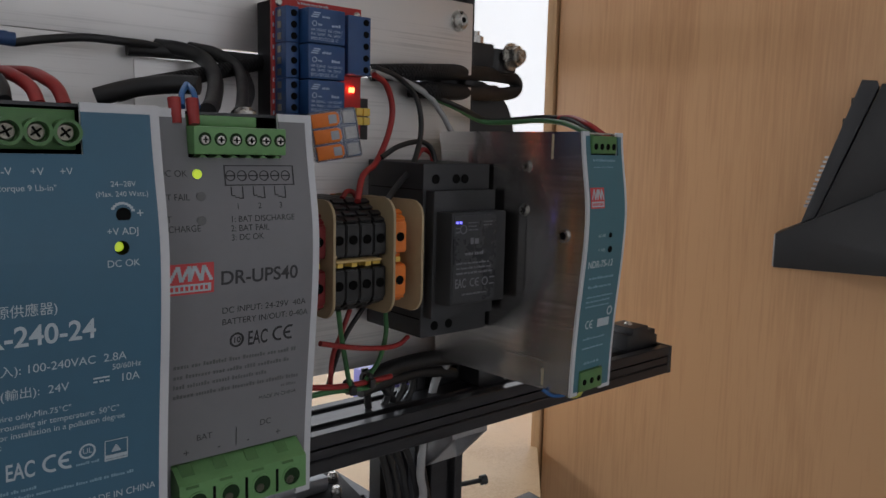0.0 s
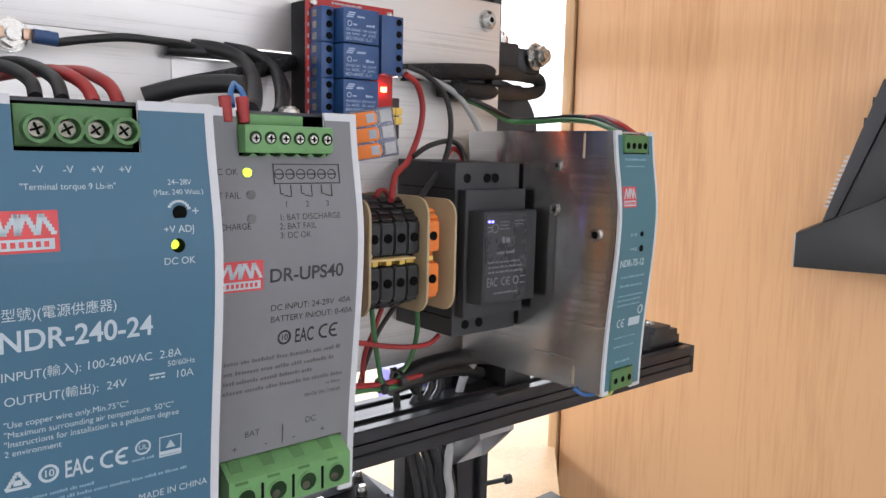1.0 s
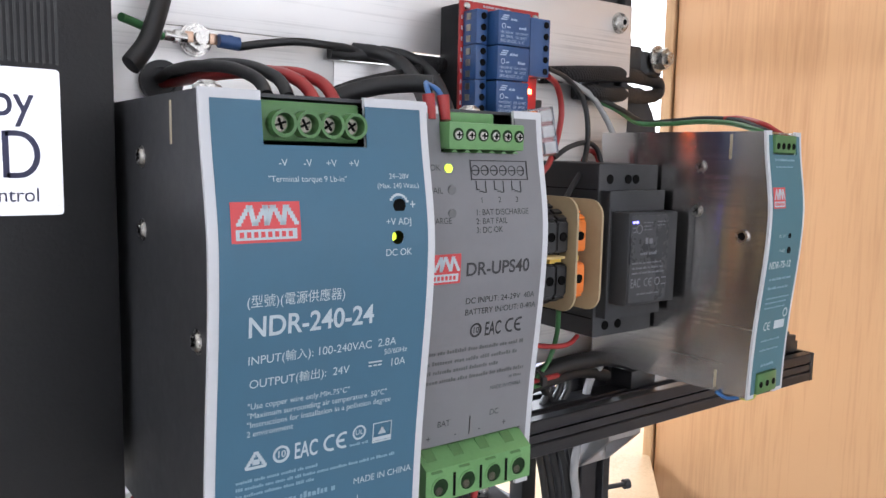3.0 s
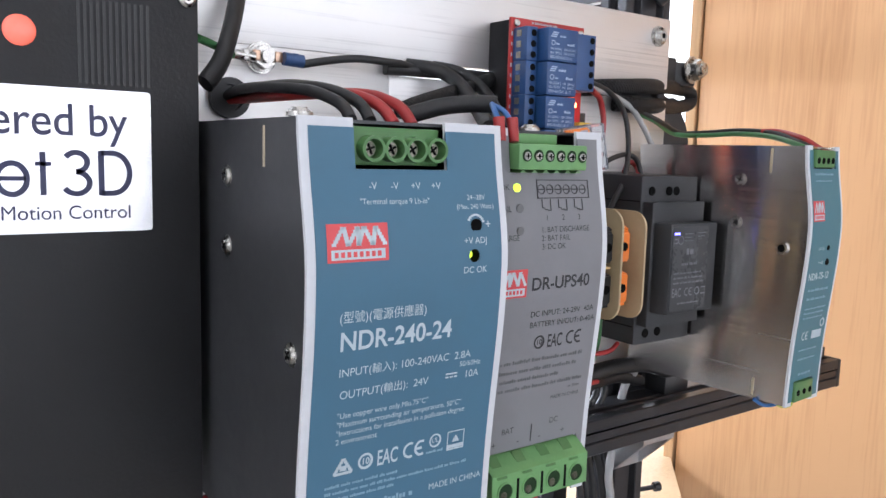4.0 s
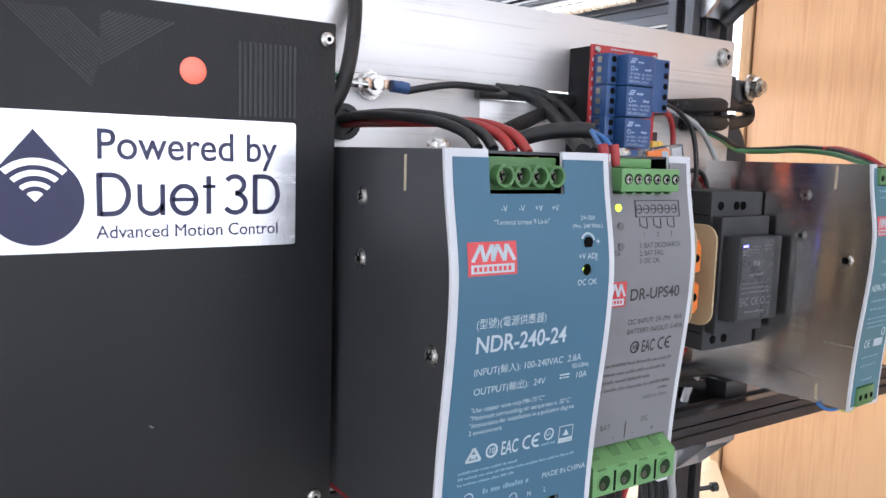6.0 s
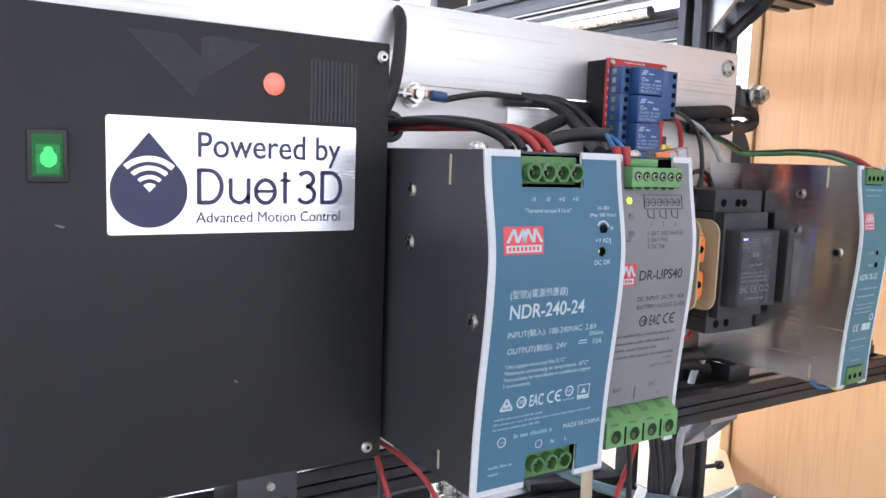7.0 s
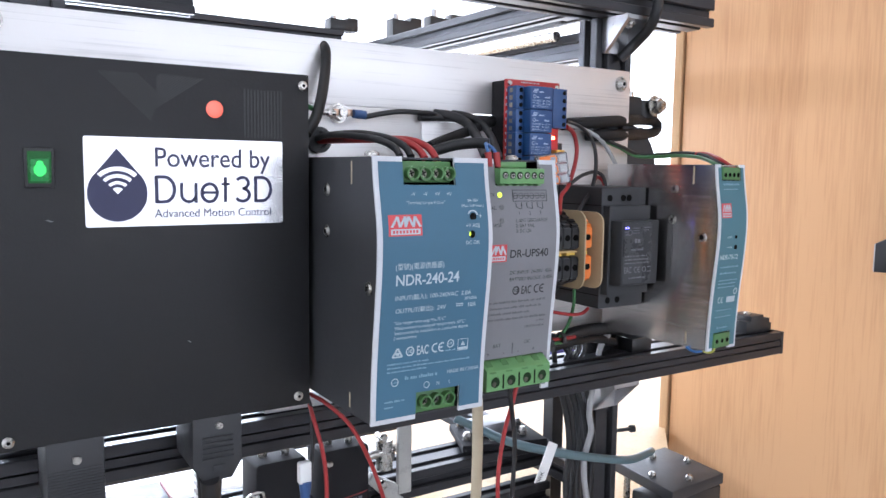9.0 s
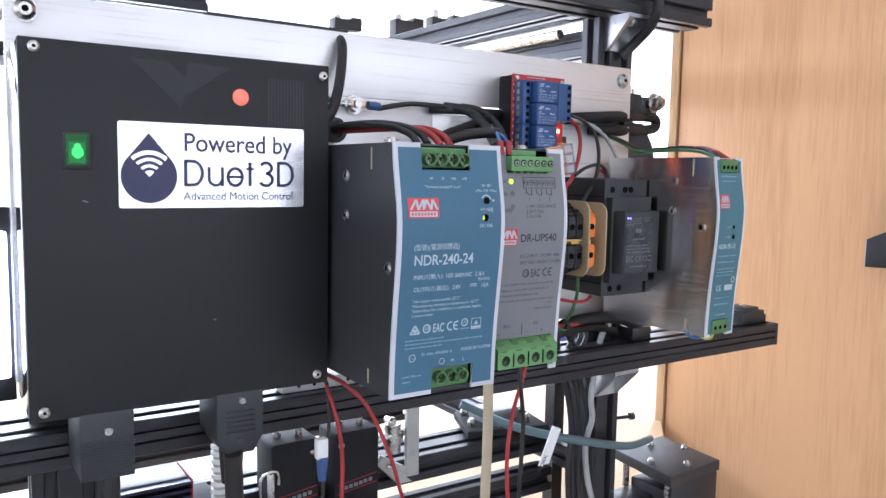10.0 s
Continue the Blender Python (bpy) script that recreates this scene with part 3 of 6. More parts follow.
# ---- the blue supply ----
psu, sk = supply("power_supply", 0.0, 0.063, 0.1185, 0.0064, "blue", "big power supply with a blue waved front and dark grey case", "grey_case",
                 [(0.0148, 0.0436, 0.1125, 0.2), (0.0236, 0.0488, -0.1, 0.0128), (0.0490, 0.0532, 0.0867, 0.0909)])
side_marks(psu, [(-0.069, 0.1088), (-0.0685, 0.0879), (-0.1145, 0.0645)], [(-0.0966, 0.1122, 0.1233), (-0.095, 0.0029, 0.0105)])
terminals(psu, sk, (0.0203, 0.027, 0.0336, 0.0403), 0.1178, 0.0034, 0.1135, 0.1235, 0.0156, 0.043, "green")
terminals(psu, sk, (0.0294, 0.0361, 0.0428), 0.0072, 0.0033, 0.0015, 0.0118, 0.0244, 0.0482, "green")
part("recess_strip", box(B(), 0.0392, 0.043, -0.108, -0.106, 0.1205, 0.1238), M["yellow"], psu, "yellowish strip in the terminal recess")
part("top_screw", cap_screw(rod(B(), (0.0068, -0.1042, HT - 0.001), (0.0068, -0.1042, HT + 0.001), 0.0022), (0.0068, -0.1042, HT + 0.0006), (0, 0, 1), 0.0036, 0.0022), M["screw"], psu)
for x, s in ((0.0194, "-V"), (0.026, "-V"), (0.0326, "+V"), (0.0392, "+V")):
    letters(s, 0.0026, x, 0.1074, sk, psu, M["white_ink"], "CENTER")
letters('"Terminal torque 9 Lb-in"', 0.0021, 0.0152, 0.1036, sk, psu, M["white_ink"], squeeze=0.98)
letters("24~28V", 0.002, 0.0526, 0.1044, sk, psu, M["white_ink"], "CENTER")
letters("(Max. 240 Watt.)", 0.0019, 0.0522, 0.1019, sk, psu, M["white_ink"], "CENTER")
letters("+", 0.0036, 0.0562, 0.0963, sk, psu, M["white_ink"], "CENTER")
bm = B()
for k in range(9):
    a = radians(20 + 16 * k)
    plate_on(bm, 0.0518 + 0.0028 * math.cos(a) - 0.0004, 0.0518 + 0.0028 * math.cos(a) + 0.0004, 0.0974 + 0.0028 * math.sin(a) - 0.0003, 0.0974 + 0.0028 * math.sin(a) + 0.0003, sk)
part("dial_mark", bm, M["white_ink"], psu)
spot(psu, sk, 0.052, 0.0972, 0.0019, "hole", "adjuster_hole", 0.0002)
letters("+V ADJ", 0.0026, 0.0515, 0.0922, sk, psu, M["white_ink"], "CENTER")
# the indicator sits back in a round hole
bm, rows = B(), []
for k in range(33):
    a = 2 * math.pi * k / 32
    c, d = math.cos(a), math.sin(a)
    e = 0.0021 / max(abs(c), abs(d))
    x, z = 0.0511, 0.0888
    rows.append([bm.verts.new((x + q * c, -sk(z + q * d) + b, z + q * d)) for q, b in ((e, 0.0), (0.00185, 0.0), (0.00185, 0.0045))])
for p, q in zip(rows, rows[1:]):
    bm.faces.new((p[0], p[1], q[1], q[0]))
part("indicator_bezel", bm, M["blue"], psu)
part("indicator_hole", ring(B(), (0.0511, -sk(0.0888) + 0.0056, 0.0888), (0, -1, 0), 0.0021, 0.00184, 0.0051, 28), M["hole"], psu)
part("hole_bottom", rod(B(), (0.0511, -sk(0.0888) + 0.0055, 0.0888), (0.0511, -sk(0.0888) + 0.007, 0.0888), 0.0021, 24), M["hole"], psu)
part("indicator_light", rod(B(), (0.0511, -sk(0.0888) + 0.0055, 0.0888), (0.0511, -sk(0.0888) + 0.0028, 0.0888), 0.00125, 20), M["led_lime"], psu, "lit yellow-green indicator")
letters("DC OK", 0.0026, 0.0513, 0.084, sk, psu, M["white_ink"], "CENTER")
maker_mark(psu, sk, 0.0051, 0.0228, 0.0892, 0.0989)
letters("(型號)(電源供應器)", 0.0034, 0.0086, 0.0738, sk, psu, M["white_ink"], squeeze=0.95)
letters("NDR-240-24", 0.0072, 0.0089, 0.0662, sk, psu, M["white_ink"], squeeze=0.93, bold=0.00012)
letters("INPUT(輸入): 100-240VAC  2.8A", 0.0031, 0.0092, 0.0592, sk, psu, M["white_ink"], squeeze=1.0)
letters("50/60Hz", 0.0022, 0.0556, 0.0567, sk, psu, M["white_ink"], "RIGHT")
letters("OUTPUT(輸出):  24V", 0.0031, 0.0098, 0.0531, sk, psu, M["white_ink"], squeeze=1.0)
letters("10A", 0.0031, 0.0553, 0.0531, sk, psu, M["white_ink"], "RIGHT")
bm = plate_on(B(), 0.0435, 0.0475, 0.0548, 0.0552, sk)
for k in range(3):
    plate_on(bm, 0.0435 + k * 0.0015, 0.0445 + k * 0.0015, 0.0538, 0.0542, sk)
part("dc_sign", bm, M["white_ink"], psu)
for body, z in (('"Use copper wire only.Min.75°C"', 0.0476), ('"Maximum surrounding air temperature. 50°C"', 0.0451), ('"Instructions for installation in a pollution degree', 0.0427), ("2 environment", 0.0403)):
    letters(body, 0.0022, 0.0096, z, sk, psu, M["white_ink"], squeeze=0.96)


def approval_marks(p, skin, x, z, h, material, wide=True):
    """A triangle, a ringed stamp, and lettered test marks."""
    if wide:
        bm = B()
        for k in range(3):
            a = Vector((x + h * (0, 1.25, 0.62)[k], 0, z + h * (0, 0, 1.0)[k]))
            b = Vector((x + h * (1.25, 0.62, 0)[k], 0, z + h * (0, 1.0, 0)[k]))
            for q in range(6):
                c = a.lerp(b, (q + 0.5) / 6)
                plate_on(bm, c.x - h * 0.11, c.x + h * 0.11, c.z - h * 0.08, c.z + h * 0.09, skin)
        plate_on(bm, x + 0.4 * h, x + 0.85 * h, z + 0.18 * h, z + 0.5 * h, skin)
        part("bin_mark", bm, M[material], p)
        x += 1.75 * h
    part("ring_mark", ring_on(B(), skin, x + 0.5 * h, z + 0.5 * h, 0.56 * h, 0.40 * h), M[material], p)
    letters("10", h * 0.62, x + 0.5 * h, z + 0.29 * h, skin, p, M[material], "CENTER", bold=0.00005)
    letters("EAC", h * 1.5, x + 1.35 * h, z - 0.02 * h, skin, p, M[material], squeeze=0.58, bold=0.0001)
    ce_mark(p, skin, x + 3.35 * h, z - 0.05 * h, h * 1.15, material)


approval_marks(psu, sk, 0.0097, 0.0318, 0.0042, "white_ink")
part("ring_mark", ring_on(B(), sk, 0.042, 0.0352, 0.0021, 0.0016), M["white_ink"], psu)
letters("UL", 0.0021, 0.042, 0.0346, sk, psu, M["white_ink"], "CENTER")
word_bars(psu, sk, 0.0392, 0.0453, 0.0316, 0.0008, "fine_pale", 5)
bm = plate_on(B(), 0.0463, 0.0523, 0.0311, 0.0315, sk)
for a, b, c, d in ((0.0463, 0.0523, 0.0367, 0.0369), (0.0463, 0.0465, 0.0316, 0.0367), (0.0521, 0.0523, 0.0316, 0.0367), (0.0463, 0.0523, 0.0317, 0.0327)):
    plate_on(bm, a, b, c, d, sk)
for q in range(5):
    plate_on(bm, 0.0493 - 0.0012 + 0.00024 * q, 0.0493 + 0.0012 - 0.00024 * q, 0.0335 + 0.0004 * q, 0.0338 + 0.0004 * q, sk)
part("safety_mark", bm, M["white_ink"], psu)
for i, (a, b, z) in enumerate(((0.0072, 0.03, 0.0281), (0.0072, 0.054, 0.0262), (0.0072, 0.029, 0.0243))):
    word_bars(psu, sk, a, b, z, 0.0009, "fine_pale", 20 + i)
letters("MADE IN CHINA", 0.0027, 0.0598, 0.0201, sk, psu, M["white_ink"], "RIGHT", squeeze=0.95)
word_bars(psu, sk, 0.017, 0.0359, 0.0201, 0.0018, "fine_pale", 31)
part("ring_mark", ring_on(B(), sk, 0.0116, 0.0195, 0.002, 0.0016), M["white_ink"], psu)
word_bars(psu, sk, 0.0099, 0.0133, 0.0191, 0.0007, "fine_pale", 32)
letters("N", 0.0025, 0.0359, 0.0151, sk, psu, M["white_ink"], "CENTER")
letters("L", 0.0025, 0.0426, 0.0151, sk, psu, M["white_ink"], "CENTER")
part("ring_mark", ring_on(B(), sk, 0.0293, 0.016, 0.0017, 0.0014), M["white_ink"], psu)
word_bars(psu, sk, 0.0063, 0.018, 0.0098, 0.0011, "fine_pale", 33)
word_bars(psu, sk, 0.0064, 0.011, 0.0072, 0.0011, "fine_pale", 34)

# ---- the grey backup module ----
ups, uk = supply("backup_module", 0.0645, 0.0511, 0.1085, 0.0062, "grey_face", "battery backup module with a grey waved front and white rim", "grey_case",
                 [(0.0102, 0.0398, 0.1118, 0.2), (0.0036, 0.0462, -0.1, 0.0205)])
part("top_screw", cap_screw(rod(B(), (0.041, -0.084, HT - 0.001), (0.041, -0.084, HT + 0.001), 0.0022), (0.041, -0.084, HT + 0.0006), (0, 0, 1), 0.0036, 0.0022), M["screw"], ups)
y = -uk(0.117)
plug = part("signal_plug", box(B(), 0.0104, 0.0396, y - 0.0045, y + 0.012, 0.1128, 0.1208, 0.0005), M["light_green"], ups, "light green six-way plug")
part("plug_header", box(B(), 0.0104, 0.034, y + 0.004, y + 0.014, 0.1209, 0.1242, 0.0004), M["light_green"], ups)
for i in range(6):
    x = 0.0136 + i * 0.00475
    part("socket_hole", rod(B(), (x, y - 0.0043, 0.1172), (x, y - 0.0047, 0.1172), 0.0019, 20), M["shaded_green"], plug)
    part("clamp_screw", cross_screw(B(), (x, y - 0.0046, 0.1170), (0, -1, 0), 0.00135, 0.0004), M["screw"], plug)
    part("cross_slot", box(box(B(), x - 0.0009, x + 0.0009, y - 0.0053, y - 0.005, 0.1168, 0.1172), x - 0.0002, x + 0.0002, y - 0.0053, y - 0.005, 0.1161, 0.1179), M["hole"], plug)
    part("wire_guide", prism(B(), [(x - 0.0014, 0.1119), (x, 0.1128), (x + 0.0014, 0.1119)], "y", y - 0.003, y + 0.002), M["light_green"], plug)
y = -uk(0.01)
bm = prism(B(), [(y + 0.014, 0.0052), (y - 0.0065, 0.0052), (y - 0.0065, 0.0158), (y - 0.0005, 0.0198), (y + 0.014, 0.0198)], "x", 0.0038, 0.046)
block = part("power_terminal", bm, M["light_green"], ups, "big light green four-way screw terminal")
for i in range(4):
    x = 0.0092 + i * 0.0105
    part("socket_ring", ring(B(), (x, y - 0.0065, 0.0098), (0, -1, 0), 0.0034, 0.0029, 0.0004, 20), M["light_green"], block)
    part("socket_hole", rod(B(), (x, y - 0.0062, 0.0098), (x, y - 0.0066, 0.0098), 0.0029, 20), M["shaded_green"], block)
    part("clamp_screw", cross_screw(B(), (x - 0.0006, y - 0.00655, 0.0088), (0, -1, 0), 0.0014, 0.0003), M["shaded_screw"], block)
    # raised sliver in darker green paints the shade of a groove
    groove = prism(B(), [(y - 0.0072, 0.0148), (y - 0.006, 0.0148), (y - 0.0, 0.0197), (y - 0.0007, 0.0202)], "x", x - 0.0036, x + 0.0004)
    part("groove", groove, M["green"], block)
for i in range(3):
    x = 0.01445 + i * 0.0105
    part("divider_gap", box(B(), x - 0.0004, x + 0.0004, y - 0.0068, y - 0.006, 0.006, 0.0135), M["hole"], block)
spot(ups, uk, 0.0122, 0.1071, 0.0013, "led_lime", "indicator_light", 0.0005, "lit yellow-green indicator")
for x, z in ((0.0128, 0.1007), (0.0124, 0.0938)):
    spot(ups, uk, x, z, 0.0014, "ring_dark", "indicator_light", 0.0003, "unlit grey indicator")
letters("DC OK", 0.0026, 0.001, 0.1064, uk, ups, M["dark_ink"])
letters("BAT FAIL", 0.0026, -0.0004, 0.0997, uk, ups, M["dark_ink"], squeeze=0.95)
letters("BAT", 0.0026, -0.0008, 0.0936, uk, ups, M["dark_ink"], squeeze=0.95)
letters("DISCHARGE", 0.0026, -0.001, 0.0908, uk, ups, M["dark_ink"], squeeze=0.93)
D = -0.0023
bm = B()
for a, b, c, d in ((0.0228, 0.0458, 0.1037, 0.104), (0.0228, 0.0458, 0.1094, 0.1097), (0.0228, 0.0231, 0.104, 0.1094), (0.0455, 0.0458, 0.104, 0.1094)):
    plate_on(bm, a + D, b + D, c, d, uk)
for i in range(3):
    x = 0.0263 + D + i * 0.0071
    for a, b, c, d in ((x - 0.0018, x - 0.0016, 0.1008, 0.1034), (x + 0.0018, x + 0.002, 0.0998, 0.1034), (x - 0.0017, x - 0.0006, 0.1006, 0.1009), (x + 0.0006, x + 0.0019, 0.0998, 0.1001), (x - 0.0006, x + 0.0006, 0.1001, 0.1004)):
        plate_on(bm, a, b, c, d, uk)
part("wiring_diagram", bm, M["dark_ink"], ups)
for i in range(6):
    x = 0.0247 + D + i * 0.00365
    bm = ring_on(B(), uk, x, 0.1066, 0.0016, 0.0013, seg=20)
    plate_on(bm, x - 0.0015, x + 0.0015, 0.1064, 0.1068, uk)
    part("ring_mark", bm, M["dark_ink"], ups)
for i, c in enumerate("123"):
    letters(c, 0.0025, 0.0263 + D + i * 0.0071, 0.0968, uk, ups, M["dark_ink"], "CENTER")
for body, z in (("1: BAT DISCHARGE", 0.093), ("2: BAT FAIL", 0.0903), ("3: DC OK", 0.0876)):
    letters(body, 0.0026, 0.0212, z, uk, ups, M["dark_ink"], squeeze=0.97)
maker_mark(ups, uk, 0.001, 0.0157, 0.0727, 0.0817)
letters("DR-UPS40", 0.0058, 0.0176, 0.0746, uk, ups, M["dark_ink"], squeeze=1.03, bold=0.0001)
letters("DC INPUT: 24-29V  40A", 0.0027, 0.0183, 0.0657, uk, ups, M["dark_ink"], squeeze=1.03)
letters("BATTERY IN/OUT: 0-40A", 0.0027, 0.0184, 0.0621, uk, ups, M["dark_ink"], squeeze=1.0)
approval_marks(ups, uk, 0.0213, 0.0548, 0.0042, "dark_ink", False)
for i, (a, b, z) in enumerate(((0.004, 0.0445, 0.0504), (0.004, 0.0425, 0.0472), (0.004, 0.034, 0.0442), (0.004, 0.046, 0.0412))):
    word_bars(ups, uk, a, b, z, 0.0014, "fine_dark", 50 + i)
word_bars(ups, uk, 0.0394, 0.0449, 0.0388, 0.0011, "fine_dark", 57)
letters("MADE IN CHINA", 0.0018, 0.045, 0.0358, uk, ups, M["dark_ink"], "RIGHT")
letters("BAT", 0.0028, 0.0139, 0.0266, uk, ups, M["dark_ink"], "CENTER")
letters("DC", 0.0028, 0.0343, 0.027, uk, ups, M["dark_ink"], "CENTER")
for x, c in ((0.0083, "+"), (0.0187, "-"), (0.0284, "-"), (0.0389, "+")):
    letters(c, 0.0034, x, 0.0223, uk, ups, M["dark_ink"], "CENTER")
part("divider_line", plate_on(B(), 0.0242, 0.0244, 0.0222, 0.0282, uk), M["dark_ink"], ups)

# ---- the slim teal supply ----
psu2, tk = supply("slim_power_supply", 0.263, 0.032, 0.0975, 0.0052, "teal", "slim power supply with a teal waved front and bare steel side", "steel",
                  [(0.0048, 0.0272, 0.1148, 0.2), (0.0052, 0.0238, -0.1, 0.0118)], rim=0.0017, back=0.005)
psu2.matrix_world = Matrix.Translation((0.263, -0.068, 0)) @ pose(0, 0, 0, 0, 0, 4) @ Matrix.Translation((-0.263, 0.068, 0)) @ psu2.matrix_world
side_marks(psu2, [(-0.0655, 0.1085), (-0.0647, 0.0872)], [(-0.0805, 0.1123, 0.124), (-0.0798, 0.002, 0.0106)])
bm = ring(B(), (0.0002, -0.0893, 0.0765), (-1, 0, 0), 0.0031, 0.0019, 0.0014, 20)
part("side_eyelet", bm, M["screw"], psu2)
part("side_hole", rod(B(), (0.0005, -0.0893, 0.0765), (-0.0006, -0.0893, 0.0765), 0.0019, 16), M["hole"], psu2)
for x0, x1, z0, z1, n, zz in ((0.0052, 0.0245, 0.1154, 0.1236, 4, 0.1186), (0.0056, 0.0234, 0.0015, 0.0112, 3, 0.006)):
    y = -tk(zz)
    block = part("terminal_block", box(B(), x0, x1, y - 0.0012, y + 0.014, z0, z1, 0.0004), M["green"], psu2, "green screw terminal block")
    for i in range(n):
        x = x0 + (x1 - x0) * (i + 0.5) / n
        part("socket_hole", rod(B(), (x, y - 0.0008, zz), (x, y - 0.0014, zz), 0.0015, 14), M["hole"], block)
maker_mark(psu2, tk, 0.0021, 0.013, 0.0902, 0.0998)
spot(psu2, tk, 0.0189, 0.0772, 0.0012, "hole", "indicator_hole", 0.0003)
spot(psu2, tk, 0.0195, 0.0703, 0.0016, "hole", "adjuster_hole", 0.0003)
letters("DC OK", 0.0018, 0.0149, 0.0766, tk, psu2, M["white_ink"], "RIGHT")
letters("+V ADJ", 0.0018, 0.0154, 0.0698, tk, psu2, M["white_ink"], "RIGHT")
letters("NDR-75-12", 0.0046, 0.0028, 0.0622, tk, psu2, M["white_ink"], squeeze=0.93, bold=0.0001)
for i, (a, b, z, h) in enumerate(((0.0062, 0.0245, 0.1118, 0.0012), (0.0062, 0.0225, 0.1088, 0.0008), (0.005, 0.0255, 0.0565, 0.0013), (0.005, 0.024, 0.0522, 0.0013), (0.005, 0.0265, 0.0475, 0.0009),
                                  (0.005, 0.0255, 0.0452, 0.0009), (0.005, 0.024, 0.0428, 0.0009), (0.006, 0.024, 0.0268, 0.001), (0.006, 0.023, 0.0222, 0.001), (0.0085, 0.0215, 0.0145, 0.0013))):
    word_bars(psu2, tk, a, b, z, h, "fine_pale", 70 + i)
ce_mark(psu2, tk, 0.0065, 0.0322, 0.0042, "white_ink")
part("ring_mark", ring_on(B(), tk, 0.0257, 0.0395, 0.0023, 0.0016), M["white_ink"], psu2)
part("safety_mark", plate_on(B(), 0.0165, 0.026, 0.0322, 0.0362, tk), M["white_ink"], psu2)

# ---- the black controller box ----
ctrl = thing("controller_box", (0, 0, 1.0), "black printed electronics box with a silver sticker and lit switch", "electronics box")
part("cover", box(B(), -0.1506, -0.0034, -0.054, -0.0505, -0.0058, 0.1668, 0.0007), M["print_black"], ctrl)
bm = B()
box(bm, -0.0065, -0.0037, -0.0504, 0.0028, -0.0052, 0.1662)
box(bm, -0.1474, -0.0066, -0.0504, 0.0028, 0.1634, 0.1662)
box(bm, -0.1474, -0.0066, -0.0504, 0.0028, -0.0052, -0.0024)
part("frame", bm, M["print_black"], ctrl)
part("side_wall", box(B(), -0.1503, -0.1475, -0.0504, 0.0028, -0.0052, 0.1662, 0.0004), M["gloss_black"], ctrl, "glossy black side wall")
flat = lambda z: 0.054
for x, z in ((-0.1442, 0.1628), (-0.0069, 0.161), (-0.0101, -0.0004), (-0.1444, -0.0012)):
    part("corner_screw", cap_screw(B(), (x, -0.0539, z), (0, -1, 0), 0.0025, 0.0017), M["screw"], ctrl)
    hex_socket(ctrl, (x, -0.0556, z), (0, -1, 0), 0.0009)
bm = B()
bmesh.ops.create_uvsphere(bm, u_segments=24, v_segments=12, radius=0.0042, matrix=Matrix.LocRotScale((-0.0519, -0.0538, 0.147), None, (1, 0.42, 1)))
part("signal_lamp", bm, M["led_red"], ctrl, "glowing orange-red round lamp")
switch = part("rocker_switch", box(B(), -0.1342, -0.1222, -0.0555, -0.053, 0.1095, 0.1268, 0.0006), M["black"], ctrl, "black framed rocker switch")
bm = prism(B(), [(-0.0575, 0.1252), (-0.0556, 0.1115), (-0.0545, 0.1115), (-0.0545, 0.1252)], "x", -0.1328, -0.1236, 0.0004)
part("rocker", bm, M["led_green"], switch, "dark green translucent rocker")
bm = prism(B(), [(-0.0578, 0.1218), (-0.0562, 0.1124), (-0.0555, 0.1124), (-0.0555, 0.1218)], "x", -0.1317, -0.1247, 0.0002)
part("rocker_window", bm, M["rocker_pale"], switch, "pale green lit window")
part("rocker_step", box(B(), -0.1319, -0.1245, -0.0584, -0.0572, 0.1219, 0.1226, 0.0002), M["led_green"], switch)
bm = prism(B(), rounded(0.0046, 0.0044, 0.0016, -0.1282, 0.1173), "y", -0.0584, -0.0566)
bm = prism(bm, rounded(0.0026, 0.0066, 0.0011, -0.1282, 0.1178), "y", -0.0583, -0.0566)
part("rocker_light", bm, M["led_green2"], switch, "bright green glow in the rocker")
for x, z, w in ((-0.125, 0.095, 0.0017), (-0.066, 0.035, 0.0009)):
    part("scuff", prism(B(), [(x - w, z + 0.0004), (x - 0.2 * w, z + 0.0006), (x + w, z - 0.0002), (x + 0.4 * w, z - 0.0006)], "y", -0.05415, -0.0539), M["ring_dark"], ctrl, "small pale scuff")
# fine printed lines on the cover
bm = B()
for i in range(2, 15):
    a, c = i * 0.0015, i * 0.0011
    prism(bm, [(-0.0785, 0.1625 - c), (-0.0785 + a, 0.1625 - 0.06 * a), (-0.0785 + a, 0.1618 - 0.06 * a), (-0.0785, 0.1618 - c)], "y", -0.05414, -0.0539)
part("print_line", bm, M["black"], ctrl, "faint slanting printed ridges")
bm = B()
for i in range(13):
    a = i * 0.0013
    prism(bm, [(-0.1035 + a, 0.1615), (-0.1028 + a, 0.1615), (-0.0808 + 0.25 * a, 0.1405 + 0.75 * a), (-0.0815 + 0.25 * a, 0.1405 + 0.75 * a)], "y", -0.05414, -0.0539)
part("print_line", bm, M["black"], ctrl, "faint slanting printed ridges")
bm = B()
for i in range(12):
    box(bm, -0.0375 + i * 0.0017, -0.0367 + i * 0.0017, -0.05412, -0.0539, 0.134, 0.1575)
part("print_line", bm, M["black"], ctrl, "faint upright printed ridges")

sticker = part("sticker", prism(B(), rounded(0.0925, 0.0408, 0.0012, -0.0643, 0.1121), "y", -0.0543, -0.0539), M["silver"], ctrl, "silver mirror-like sticker with navy print")
sf = lambda z: 0.0543
